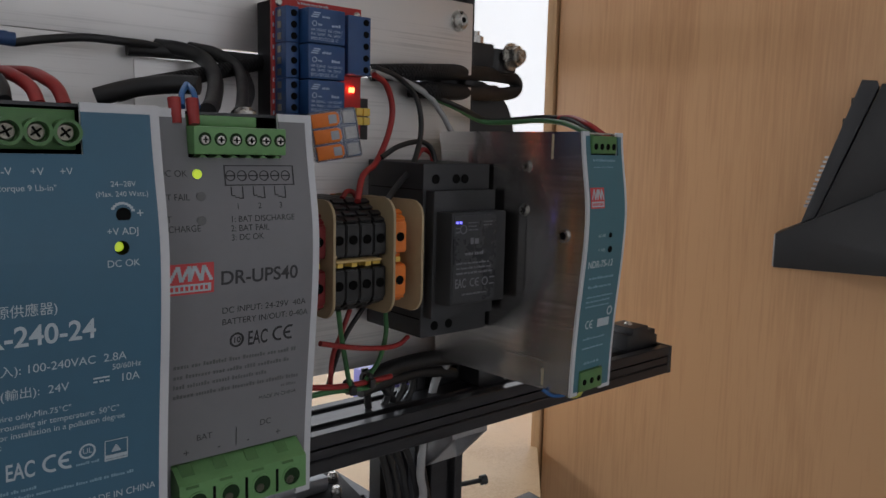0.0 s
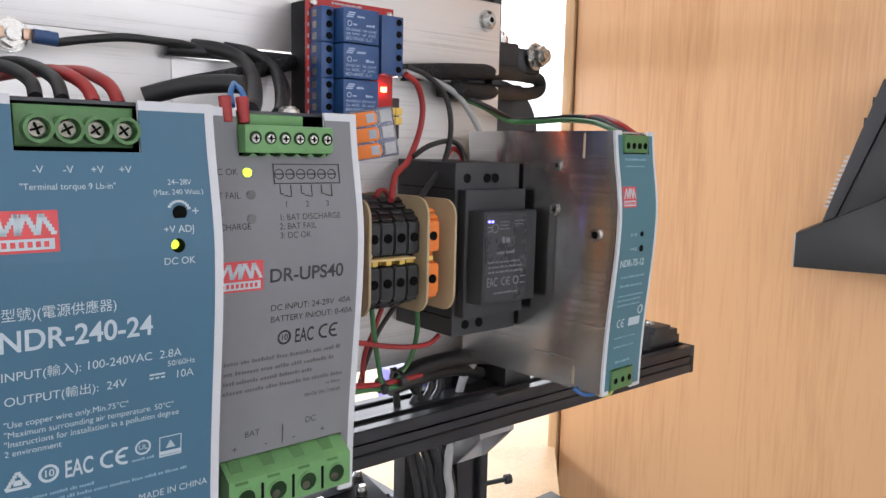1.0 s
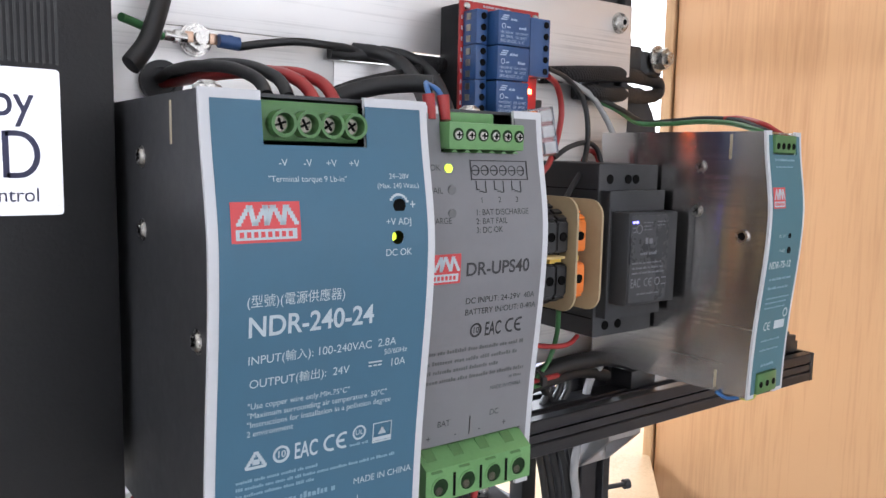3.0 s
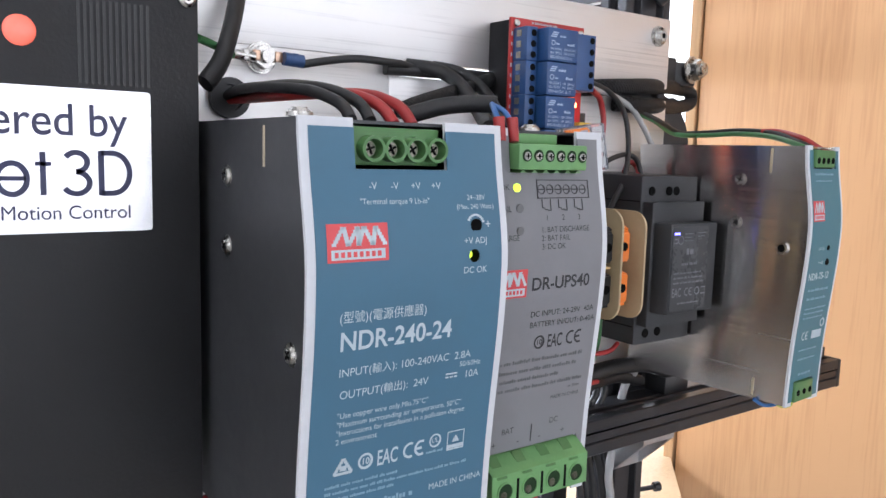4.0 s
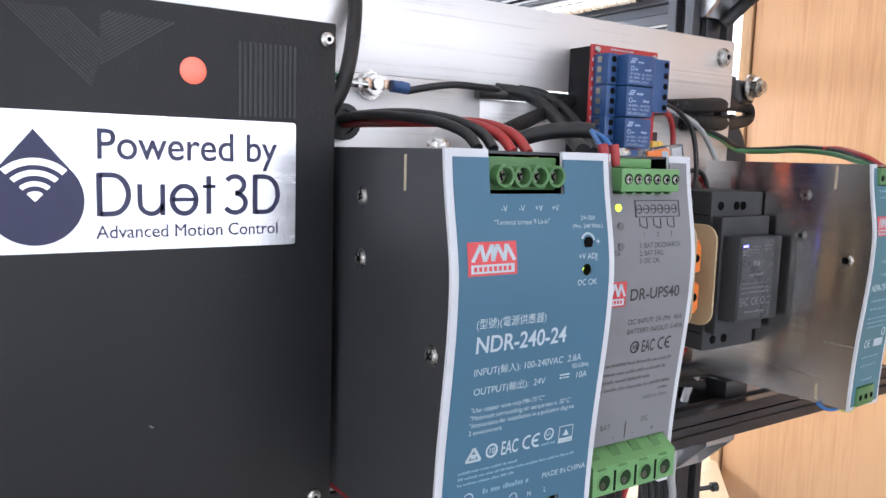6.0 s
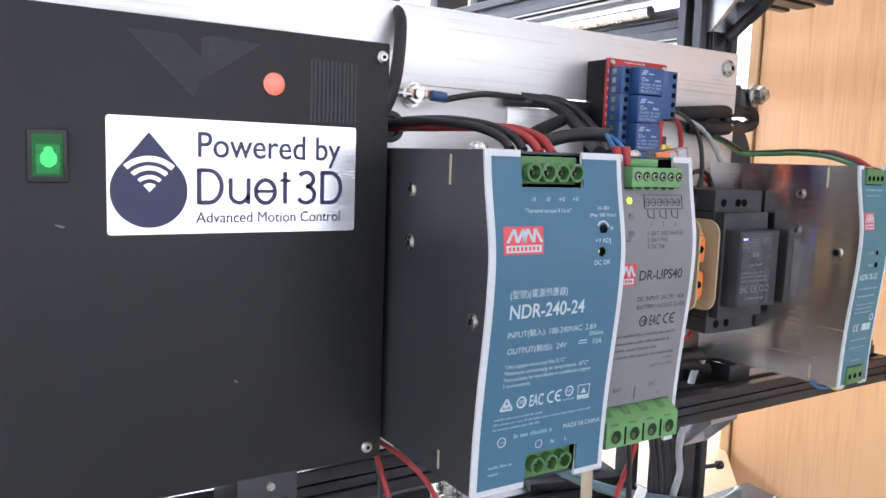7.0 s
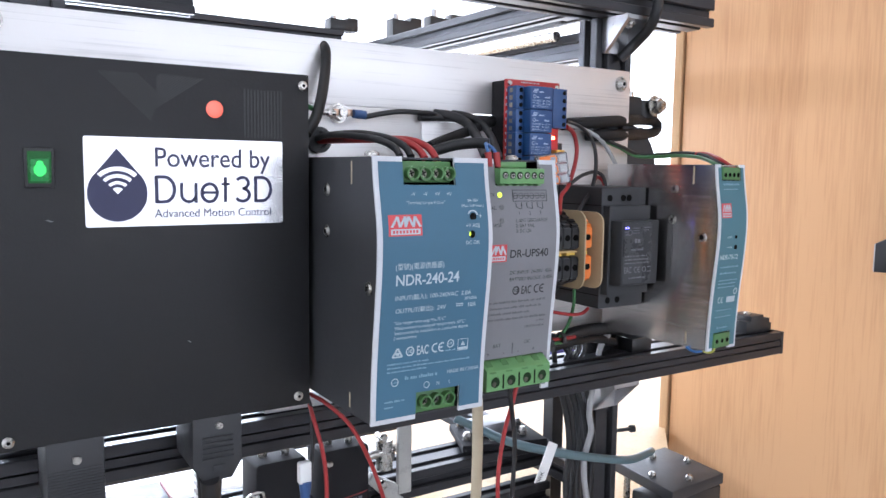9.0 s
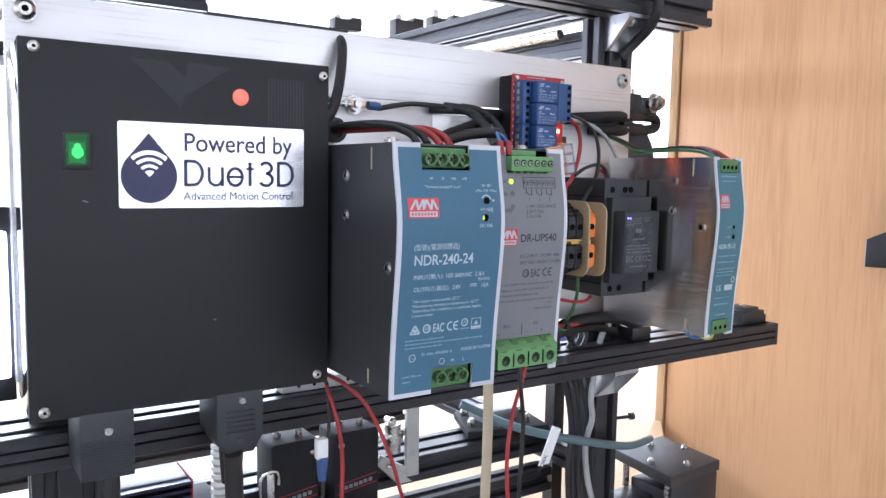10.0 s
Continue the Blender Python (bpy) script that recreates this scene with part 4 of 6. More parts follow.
# the drop mark as a plain shape
pts, cx, cz, r = [], -0.0967, 0.107, 0.0129
for k in range(33):
    a = radians(135 + 270 * k / 32)
    pts.append((cx + r * math.cos(a), cz + r * math.sin(a)))
pts.append((cx, 0.1272))
bm = prism(B(), pts, "y", -0.05455, -0.0543)
part("drop_mark", bm, M["navy"], sticker)
for rr, w in ((0.0016, 0.0015), (0.0052, 0.0007), (0.0083, 0.0008), (0.0115, 0.001)):
    bm = B()
    n = 12
    vs = []
    for k in range(n + 1):
        a = radians(47 + 86 * k / n)
        vs.append([bm.verts.new((cx + q * math.cos(a), yy, 0.1066 + q * math.sin(a))) for q, yy in ((rr - w, -0.05455), (rr + w, -0.05455), (rr + w, -0.0547), (rr - w, -0.0547))])
    for p, q in zip(vs, vs[1:]):
        for k in range(4):
            bm.faces.new((p[k], q[k], q[(k + 1) % 4], p[(k + 1) % 4]))
    part("wave_mark", bm, M["silver"], sticker)
letters("Powered by", 0.0128, -0.0808, 0.1193, sf, sticker, M["navy"], squeeze=0.90, bold=0.00006)
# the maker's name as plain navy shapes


def stroke(pts, w, closed=False):
    """A flat navy band along a line of points on the sticker."""
    bm, n, rows = B(), len(pts), []
    for i, (x, z) in enumerate(pts):
        a = pts[i - 1] if i or closed else pts[i]
        b = pts[(i + 1) % n] if i < n - 1 or closed else pts[i]
        d = Vector((b[0] - a[0], 0, b[1] - a[1])).normalized()
        side = Vector((-d.z, 0, d.x)) * w / 2
        p = Vector((x, 0, z))
        rows.append([bm.verts.new(p + side + Vector((0, -sf(z) - h, 0))) for h in (0.00002, 0.0002)] + [bm.verts.new(p - side + Vector((0, -sf(z) - h, 0))) for h in (0.0002, 0.00002)])
    for p, q in zip(rows, rows[1:] + rows[:1] if closed else rows[1:]):
        for k in range(4):
            bm.faces.new((p[k], p[(k + 1) % 4], q[(k + 1) % 4], q[k]))
    bmesh.ops.recalc_face_normals(bm, faces=bm.faces)
    part("name_shape", bm, M["navy"], sticker)


def bow(cx, cz, rx, rz, a0, a1, n=18):
    return [(cx + rx * math.cos(math.radians(a0 + (a1 - a0) * i / n)), cz + rz * math.sin(math.radians(a0 + (a1 - a0) * i / n))) for i in range(n + 1)]


for x0, x1 in ((-0.0797, -0.0708), (-0.0322, -0.0236)):
    stroke([(x0, 0.1151), (x0, 0.1023)], 0.0016)
    stroke([(x0, 0.1145)] + bow(x1 - 0.0055, 0.1087, 0.0047, 0.0058, 90, -90) + [(x0, 0.1029)], 0.0015)
stroke([(-0.0683, 0.1118)] + bow(-0.065, 0.1062, 0.0033, 0.0034, 180, 350) , 0.0014)
stroke([(-0.0616, 0.1118), (-0.0616, 0.1023)], 0.0014)
stroke(bow(-0.0551, 0.107, 0.0037, 0.0043, 0, 342, 26), 0.0015, True)
stroke([(-0.0588, 0.1071), (-0.0516, 0.1071)], 0.0012)
stroke([(-0.0474, 0.1145), (-0.0474, 0.1025)], 0.0015)
stroke([(-0.0493, 0.1112), (-0.0453, 0.1112)], 0.0011)
stroke(bow(-0.0389, 0.1118, 0.0030, 0.0027, 150, -90), 0.0015)
stroke(bow(-0.0389, 0.1059, 0.0035, 0.0031, 90, -150), 0.0015)
letters("Advanced Motion Control", 0.0056, -0.0808, 0.0956, sf, sticker, M["navy"], squeeze=0.945)

# ---- plugs under the box ----
plug = thing("angled_plug", (-0.118, -0.03, 0.962), "black printed plug housing with fine ribs under the box", "plug", "plugs under the box")
part("body", box(B(), -0.0123, 0.0123, -0.0245, 0.012, 0.0, 0.0332, 0.0012), M["ddr"], plug)
for i in range(14):
    part("rib", box(B(), -0.0119, 0.0119, -0.0249, -0.0243, 0.0008 + i * 0.0014, 0.0015 + i * 0.0014), M["ddr"], plug)
part("screw", cross_screw(B(), (0.0004, -0.0245, 0.0238), (0, -1, 0), 0.0022, 0.0012), M["screw"], plug)
plug = thing("mains_plug", (-0.0532, -0.03, 0.9625), "dark grey moulded mains plug with three grip ridges", "plug", "plugs under the box")
part("body", prism(B(), [(-0.0125, 0.0332), (-0.0125, 0.0088), (-0.0072, 0.0), (0.0072, 0.0), (0.0125, 0.0088), (0.0125, 0.0332)], "y", -0.0245, 0.008, 0.0012), M["ddr"], plug)
for i in range(5):
    part("grip_ridge", box(B(), -0.0078, 0.0078, -0.0254, -0.0243, 0.0112 + i * 0.0027, 0.0123 + i * 0.0027, 0.0003), M["ddr"], plug)
part("emblem", box(B(), -0.0025, 0.0035, -0.0249, -0.0243, 0.0048, 0.0082, 0.0002), M["ddr"], plug)
part("screw", cross_screw(B(), (0.0008, -0.0245, 0.0285), (0, -1, 0), 0.002, 0.0012), M["screw"], plug)
part("strain_relief", rod(B(), (-0.0005, -0.0095, -0.02), (-0.0005, -0.0105, 0.0005), 0.0052, 16, 0.0068), M["rubber"], plug)

# ---- converter on the rail ----
conv = thing("dc_converter", (0.2165, 0, 1.0), "stepped charcoal plastic converter module on the rail", "converter", "supplies on the rail")
CW = 0.0432
part("base", prism(B(), [(0.003, 0.0245), (-0.0425, 0.0245), (-0.0425, 0.0335), (-0.0425, 0.0965), (-0.0425, 0.1088), (0.003, 0.1098)], "x", 0, CW, 0.0006), M["ddr"], conv)
part("middle_tier", prism(B(), [(-0.0424, 0.0345), (-0.0488, 0.0345), (-0.0488, 0.0962), (-0.0424, 0.0962)], "x", 0.0016, CW - 0.0016, 0.0005), M["ddr"], conv)
nose = part("nose", prism(B(), [(0.0035, -0.0487), (0.0035, -0.0535), (0.0055, -0.0575), (CW - 0.0025, -0.0575), (CW - 0.0015, -0.056), (CW - 0.0015, -0.0487)], "z", 0.042, 0.0864, 0.0006), M["ddr"], conv)
part("label_field", prism(B(), rounded(0.0275, 0.0415, 0.0015, 0.0204, 0.0642), "y", -0.0578, -0.0574), M["ddr_label"], nose, "smooth dark label field with grey print")
for z, xs in ((0.1015, (0.0075, 0.0205, 0.0262)), (0.0298, (0.0085, 0.0178))):
    for x in xs:
        part("terminal_hole", ring(rod(B(), (x, -0.0418, z), (x, -0.0428, z), 0.0019, 16), (x, -0.0424, z), (0, -1, 0), 0.0023, 0.0019, 0.0005, 16), M["hole"], conv)
part("side_seam", box(B(), -0.0003, 0.0001, -0.0415, 0.0, 0.0962, 0.0967), M["hole"], conv)
part("side_seam", box(B(), -0.0003, 0.0001, -0.0415, 0.0, 0.0335, 0.034), M["hole"], conv)
for k in range(2):
    part("indicator_light", box(B(), 0.0078 + 0.0022 * k, 0.0092 + 0.0022 * k, -0.0581, -0.0577, 0.0812, 0.0823), M["led_blue"], conv, "lit blue indicator")
cf = lambda z: 0.0578
part("ring_mark", ring(B(), (0.0125, -0.0578, 0.0785), (0, -1, 0), 0.0022, 0.0018, 0.0002, 16), M["grey_print"], conv)
for i, (a, b, z, h) in enumerate(((0.0155, 0.022, 0.0812, 0.0007), (0.0155, 0.0215, 0.0795, 0.0007), (0.0155, 0.022, 0.0778, 0.0007), (0.0078, 0.0105, 0.0788, 0.0009), (0.0078, 0.0105, 0.0768, 0.0009), (0.0255, 0.032, 0.0815, 0.0007),
                                  (0.0255, 0.031, 0.0798, 0.0007), (0.0172, 0.0232, 0.0712, 0.0042), (0.014, 0.026, 0.066, 0.0018), (0.0085, 0.031, 0.0618, 0.0011), (0.0085, 0.0315, 0.0594, 0.0011), (0.0085, 0.032, 0.0570, 0.0011), (0.0125, 0.029, 0.0468, 0.001))):
    word_bars(conv, cf, a, b, z, h, "grey_print", 90 + i)
letters("EAC", 0.0062, 0.0078, 0.0506, cf, conv, M["grey_print"], squeeze=0.62, bold=0.00008)
ce_mark(conv, cf, 0.0172, 0.0506, 0.0042, "grey_print")
part("ring_mark", ring_on(B(), cf, 0.0272, 0.0527, 0.0021, 0.0015), M["grey_print"], conv)
part("safety_mark", plate_on(plate_on(B(), 0.0302, 0.0336, 0.0508, 0.0514, cf), 0.0302, 0.0336, 0.0540, 0.0546, cf), M["grey_print"], conv)

# ---- rail-mounted terminal blocks ----


def end_plate(x, y0, z0, z1, y1=-0.002):
    t = thing("end_plate", (x, 0, 1.0), "thin rounded beige end plate beside the terminal blocks", "end plate", "terminal end plates")
    bm = prism(B(), rounded(y1 - y0, z1 - z0, 0.008, (y0 + y1) / 2, (z0 + z1) / 2), "x", -0.0007, 0.0007, 0.0003)
    part("plate", bm, M["beige"], t)
    part("pin", rod(B(), (0.0006, y0 + 0.004, 0.069), (0.0035, y0 + 0.004, 0.069), 0.0008, 8), M["beige"], t)


end_plate(0.1595, -0.055, 0.0425, 0.0935)
end_plate(0.1908, -0.055, 0.0412, 0.0938)
end_plate(0.2068, -0.055, 0.0405, 0.0925)


def terminal_block(x, w, body, label):
    """A rail block: two socket faces, a contact notch between them, and rows of vents on its slanted shoulders."""
    t = thing("terminal_block", (x, 0, 1.0), label, "terminal block", "rail terminal blocks")
    outline = [(0.003, 0.0415), (-0.03, 0.0415), (-0.0495, 0.0490), (-0.0495, 0.0632), (-0.0455, 0.064), (-0.0455, 0.068), (-0.0495, 0.0688), (-0.0495, 0.083), (-0.03, 0.0925), (0.003, 0.0925)]
    part("body", prism(B(), outline, "x", 0.0003, w - 0.0003, 0.0003), M[body], t)
    for z in (0.0562, 0.076):
        part("socket_frame", prism(B(), rounded(w - 0.0012, 0.0128, 0.0006, w / 2, z), "y", -0.0503, -0.0494), M[body], t)
        part("socket_hole", ring(rod(B(), (w / 2, -0.05, z), (w / 2, -0.0505, z), 0.0017, 16), (w / 2, -0.0502, z), (0, -1, 0), 0.0021, 0.0017, 0.0006, 16), M["hole"], t)
    part("contact", box(B(), w * 0.2, w * 0.8, -0.0475, -0.0454, 0.0642, 0.0664), M["yellow"], t, "yellow contact in the notch")
    for k in range(4):
        y, zu, zl = -0.0482 + 0.0046 * k, 0.0845 + 0.0023 * k, 0.0478 - 0.0018 * k
        for z, tilt in ((zu, 26), (zl, -21)):
            bm = box(B(), 0.0008, w - 0.0008, -0.0016, 0.0016, -0.0005, 0.0007, 0.0002, 1)
            bm.transform(Matrix.Translation((0.0016 if k % 2 else -0.0002, y, z)) @ pose(0, 0, 0, tilt, 0, 0))
            part("vent_ridge", bm, M[body], t)
    return t


for i in range(4):
    terminal_block(0.1612 + i * 0.0072, 0.0071, "black", "black rail terminal block with two round sockets")
terminal_block(0.1932, 0.0082, "orange", "orange rail terminal block between two end plates")
terminal_block(0.1508, 0.0078, "dark_red", "dark red rail terminal block beside the backup module")
bm = box(B(), 0.1605, 0.1842, -0.0545, -0.0468, 0.0668, 0.0678, 0.0003)
jump = thing("jumper_comb", (0, 0, 1.0), "pale yellow jumper comb across the terminal blocks", "jumper")
part("bridge", bm, M["beige_comb"], jump)
for i in range(3):
    part("tooth", box(B(), 0.163 + i * 0.0072, 0.1658 + i * 0.0072, -0.0518, -0.0456, 0.0645, 0.0667), M["yellow"], jump)

# ---- relay board ----
relay = thing("relay_board", (0, 0, 1.0), "red relay circuit board with three blue relays and screw terminals", "relay board")
part("spacer", box(B(), 0.1545, 0.1975, -0.0149, 0.0032, 0.1215, 0.1796, 0.0008), M["matte_black"], relay, "black printed spacer behind the board")
part("board", box(B(), 0.1514, 0.198, -0.0166, -0.015, 0.12, 0.1797, 0.0002), M["pcb"], relay)
for x, z in ((0.1545, 0.1772), (0.1953, 0.1765)):
    part("board_screw", cap_screw(B(), (x, -0.0166, z), (0, -1, 0), 0.0017, 0.0014), M["screw"], relay)
rf = lambda z: 0.0325
for i in range(4):
    z1 = 0.1745 - i * 0.0151
    rel = part("relay", box(B(), 0.1602, 0.1788, -0.0325, -0.0167, z1 - 0.0147, z1, 0.0006), M["relay_blue"], relay, "blue plastic cube relay with pale print")
    if i < 3:
        for k in range(3):
            bm = plate_on(B(), 0.1615 + 0.0006 * k, 0.1648 + 0.0006 * k, z1 - 0.0042 + k * 0.0009, z1 - 0.0037 + k * 0.0009, rf)
            part("mark_bar", bm, M["relay_print"], rel)
        word_bars(rel, rf, 0.167, 0.172, z1 - 0.004, 0.0011, "relay_print", 110 + i)
        part("ring_mark", ring(B(), (0.1632, -0.0325, z1 - 0.0067), (0, -1, 0), 0.0012, 0.0009, 0.0001, 14), M["relay_print"], rel)
        word_bars(rel, rf, 0.165, 0.167, z1 - 0.0074, 0.001, "relay_print", 130 + i)
        word_bars(rel, rf, 0.1718, 0.1765, z1 - 0.0074, 0.0013, "relay_print", 140 + i)
        letters("10A 250VAC  10A 125VAC", 0.0016, 0.1612, z1 - 0.0098, rf, rel, M["relay_print"], squeeze=0.88)
        letters("10A  30VDC  10A  28VDC", 0.0016, 0.1612, z1 - 0.0116, rf, rel, M["relay_print"], squeeze=0.88)
        letters("SRD-05VDC-SL-C", 0.0019, 0.1612, z1 - 0.0136, rf, rel, M["relay_print"], squeeze=0.98)
    tb = part("screw_terminal", box(B(), 0.1528, 0.1592, -0.0265, -0.0167, z1 - 0.0147, z1 + 0.0003, 0.0004), M["relay_blue"], relay, "blue three-way screw terminal")
    for k in range(3):
        z = z1 - 0.0025 - k * 0.0048
        part("clamp_screw", rod(B(), (0.1566, -0.0262, z), (0.1566, -0.0268, z), 0.0015, 12), M["hole"], tb)
        part("wire_cage", box(B(), 0.1525, 0.153, -0.0225, -0.0195, z - 0.0014, z + 0.0014), M["dull_screw"], tb)
tb = part("screw_terminal", box(B(), 0.1845, 0.1968, -0.0262, -0.0167, 0.1485, 0.1748, 0.0004), M["relay_blue"], relay, "blue five-way screw terminal")
for k in range(5):
    part("clamp_screw", rod(B(), (0.1942, -0.0259, 0.1722 - k * 0.0053), (0.1942, -0.0265, 0.1722 - k * 0.0053), 0.0015, 12), M["hole"], tb)
part("signal_light", box(B(), 0.1912, 0.1934, -0.0182, -0.0166, 0.1412, 0.1434), M["led_hot"], relay, "glowing red indicator")
part("pin_header", box(B(), 0.1935, 0.2035, -0.0149, 0.0032, 0.1195, 0.139, 0.0003), M["black"], relay)
for i in range(4):
    part("header_pin", box(B(), 0.1918 + (i % 2) * 0.0042, 0.1954 + (i % 2) * 0.0042, -0.0225, -0.0166, 0.1262 + (i // 2) * 0.0042, 0.1298 + (i // 2) * 0.0042, 0.0004), M["yellow"], relay, "yellow jumper cap")
bm = B()
word_bars(relay, lambda z: 0.0166, 0.164, 0.181, 0.1778, 0.001, "white_ink", 160)
for k in range(11):
    plate_on(bm, 0.1518, 0.1524, 0.1245 + k * 0.0047, 0.1262 + k * 0.0047, lambda z: 0.0166)
part("board_print", bm, M["white_ink"], relay)

# ---- lever connector ----
lever = new("lever_connector")
lever.matrix_world = Matrix.Translation((0.1545, -0.062, 1.1205)) @ pose(0, 0, 0, 0, -10, -22)
tagged(lever, "clear plastic wire connector with three orange levers", "wire connector")
part("housing", box(B(), -0.0095, 0.0095, -0.004, 0.0045, -0.0098, 0.0098, 0.0009), M["clear"], lever, "clear plastic housing")
for i in range(3):
    z = 0.0062 - i * 0.0063
    lv = part("lever", prism(B(), [(-0.0088, z - 0.0027), (0.0008, z - 0.0027), (0.002, z - 0.0015), (0.002, z + 0.0015), (0.0008, z + 0.0027), (-0.0088, z + 0.0027)], "y", -0.0056, -0.0041, 0.0003), M["orange"], lever, "orange lever")
    part("contact", box(B(), -0.0022, 0.001, -0.0059, -0.0056, z - 0.0017, z + 0.0017), M["grey_metal"], lv)
    part("inner_clamp", box(B(), 0.004, 0.0085, -0.0025, 0.0025, z - 0.0022, z + 0.0022), M["alu_part"], lever)

# ---- stud, ring terminal, grommet, ferrules ----
stud = thing("earth_stud", (0.0395, 0.003, 1.1527), "steel bolt with nut and washers through the plate", "bolt")
part("washer", ring(B(), (0, 0, 0), (0, -1, 0), 0.0062, 0.002, 0.0012), M["screw"], stud)
part("washer", ring(B(), (0, -0.0012, 0), (0, -1, 0), 0.0055, 0.002, 0.0012), M["screw"], stud)
part("nut", rod(B(), (0, -0.0024, 0), (0, -0.0062, 0), 0.0048, 6), M["screw"], stud)
part("thread", rod(B(), (0, -0.001, 0), (0, -0.0088, 0), 0.0025, 16), M["screw"], stud)
for x0, x1, m, nm in ((0.0455, 0.0535, "ring_blue", "blue"), (0.0255, 0.0335, "screw", "bare")):
    rt = thing("ring_terminal", ((x0 + x1) / 2, -0.002, 1.1527), "crimped ring terminal with a blue sleeve" if nm == "blue" else "bare crimped ring terminal on an earth wire", "ring terminal", "ring terminals")
    h = (x1 - x0) / 2
    part("sleeve", box(rod(B(), (-h, -0.004, -0.0005), (h, -0.004, -0.001), 0.0026 if nm == "blue" else 0.0019, 14), -h * 0.2, h * 0.4, -0.0058, -0.0022, -0.003, 0.0018, 0.0005), M[m], rt)
    s = -1 if nm == "blue" else 1
    part("tongue", box(B(), min(s * h, s * (h + 0.003)), max(s * h, s * (h + 0.003)), -0.0032, -0.0022, -0.002, 0.002, 0.0003), M["copper"], rt)
grom = thing("grommet", (0.0262, 0.003, 1.1362), "black rubber grommet in the plate round four wires", "grommet")
part("collar", ring(B(), (0, 0, 0), (0, -1, 0), 0.0078, 0.0052, 0.0035, 28), M["rubber"], grom)
part("core", rod(B(), (0, 0, 0), (0, -0.0012, 0), 0.0052, 20), M["rubber"], grom)
for x in (0.0722, 0.0775):
    fe = thing("ferrule", (x, -0.1085, 1.1208), "red insulated wire ferrule in the plug", "ferrule", "ferrules")
    part("sleeve", rod(B(), (0, 0, 0.0005), (0, 0.0015, 0.0078), 0.0016, 14, 0.0019), M["red_wire"], fe)

# ---- machine frame ----


def profile(bm, lo, hi, axis):
    """A slotted profile along an axis, drawn out from one outline with an undercut groove every 20 mm of each face."""
    k = "xyz".index(axis)
    o = [i for i in range(3) if i != k]
    a0, a1, b0, b1 = lo[o[0]], hi[o[0]], lo[o[1]], hi[o[1]]
    g, d = 0.0031, 0.0052

    def edge(length):
        n = max(1, round(length / 0.02))
        pts = []
        for i in range(n):
            c = (i + 0.5) * length / n
            pts += [(c - g - 0.0006, 0), (c - g, 0.0006), (c - g, d * 0.35), (c - 0.0046, d * 0.45), (c - 0.003, d), (c + 0.003, d), (c + 0.0046, d * 0.45), (c + g, d * 0.35), (c + g, 0.0006), (c + g + 0.0006, 0)]
        return pts
    r = 0.0006
    la, lb = a1 - a0, b1 - b0
    out = [(a0 + r, b0)] + [(a0 + s, b0 + q) for s, q in edge(la)] + [(a1 - r, b0), (a1, b0 + r)]
    out += [(a1 - q, b0 + s) for s, q in edge(lb)] + [(a1, b1 - r), (a1 - r, b1)]
    out += [(a1 - s, b1 - q) for s, q in edge(la)] + [(a0 + r, b1), (a0, b1 - r)]
    out += [(a0 + q, b1 - s) for s, q in edge(lb)] + [(a0, b0 + r)]
    return prism(bm, out, axis, lo[k], hi[k])


def frame_bar(lo, hi, axis, label, name="slotted_profile", material="anod"):
    t = thing(name, [(a + b) / 2 if i < 2 else a for i, (a, b) in enumerate(zip(lo, hi))], label, "profile", "machine frame")
    off = t.matrix_world.translation
    part("bar", profile(B(), Vector(lo) - off, Vector(hi) - off, axis), M[material], t)
    return t


BAR = "black anodised slotted aluminium profile of the machine frame"
cross = frame_bar((-0.42, -0.016, 0.9565), (0.472, 0.024, 0.9765), "x", "long black slotted profile lying under the supplies")
off = cross.matrix_world.translation
part("end_cap", box(B(), 0.472 - off.x, 0.476 - off.x, -0.0162 - off.y, 0.0242 - off.y, -0.0002, 0.0202, 0.0006), M["black"], cross, "black plastic end cap")
part("slot_cover", box(B(), -0.42 - off.x, 0.4719 - off.x, -0.0157 - off.y, -0.0125 - off.y, 0.0078, 0.0122), M["anod"], cross, "black slot cover strip")
frame_bar((0.2583, 0.0116, 0.80), (0.2963, 0.0316, 0.9563), "z", "upright black slotted post under the long profile", "frame_post")
frame_bar((0.2583, 0.0116, 0.9767), (0.2963, 0.0316, 1.2353), "z", "upright black slotted post behind the plate", "frame_post")
frame_bar((-0.145, 0.0116, 0.80), (-0.107, 0.0316, 0.9563), "z", "upright black slotted post under the long profile", "frame_post")
frame_bar((-0.145, 0.0116, 0.9767), (-0.107, 0.0316, 1.2353), "z", "upright black slotted post behind the box", "frame_post")
frame_bar((-0.42, -0.0136, 1.2355), (0.361, 0.0264, 1.2955), "x", "heavy black slotted top beam of the machine", "frame_beam")
frame_bar((0.262, 0.0318, 1.208), (0.282, 0.62, 1.228), "y", BAR)
frame_bar((0.262, 0.0318, 1.246), (0.302, 0.62, 1.266), "y", BAR)
frame_bar((-0.14, 0.0318, 1.236), (-0.12, 0.62, 1.256), "y", BAR)
frame_bar((-0.42, 0.62, 1.236), (0.361, 0.64, 1.256), "x", BAR)
frame_bar((0.2583, 0.62, 0.80), (0.2783, 0.64, 1.235), "z", "far upright slotted post", "frame_post")
frame_bar((-0.145, 0.62, 0.80), (-0.125, 0.64, 1.235), "z", "far upright slotted post", "frame_post")
frame_bar((-0.42, 0.05, 0.874), (0.2583, 0.09, 0.894), "x", BAR)
frame_bar((-0.42, 0.05, 0.838), (0.2583, 0.07, 0.858), "x", BAR)
frame_bar((0.262, 0.0318, 0.86), (0.282, 0.62, 0.88), "y", BAR)
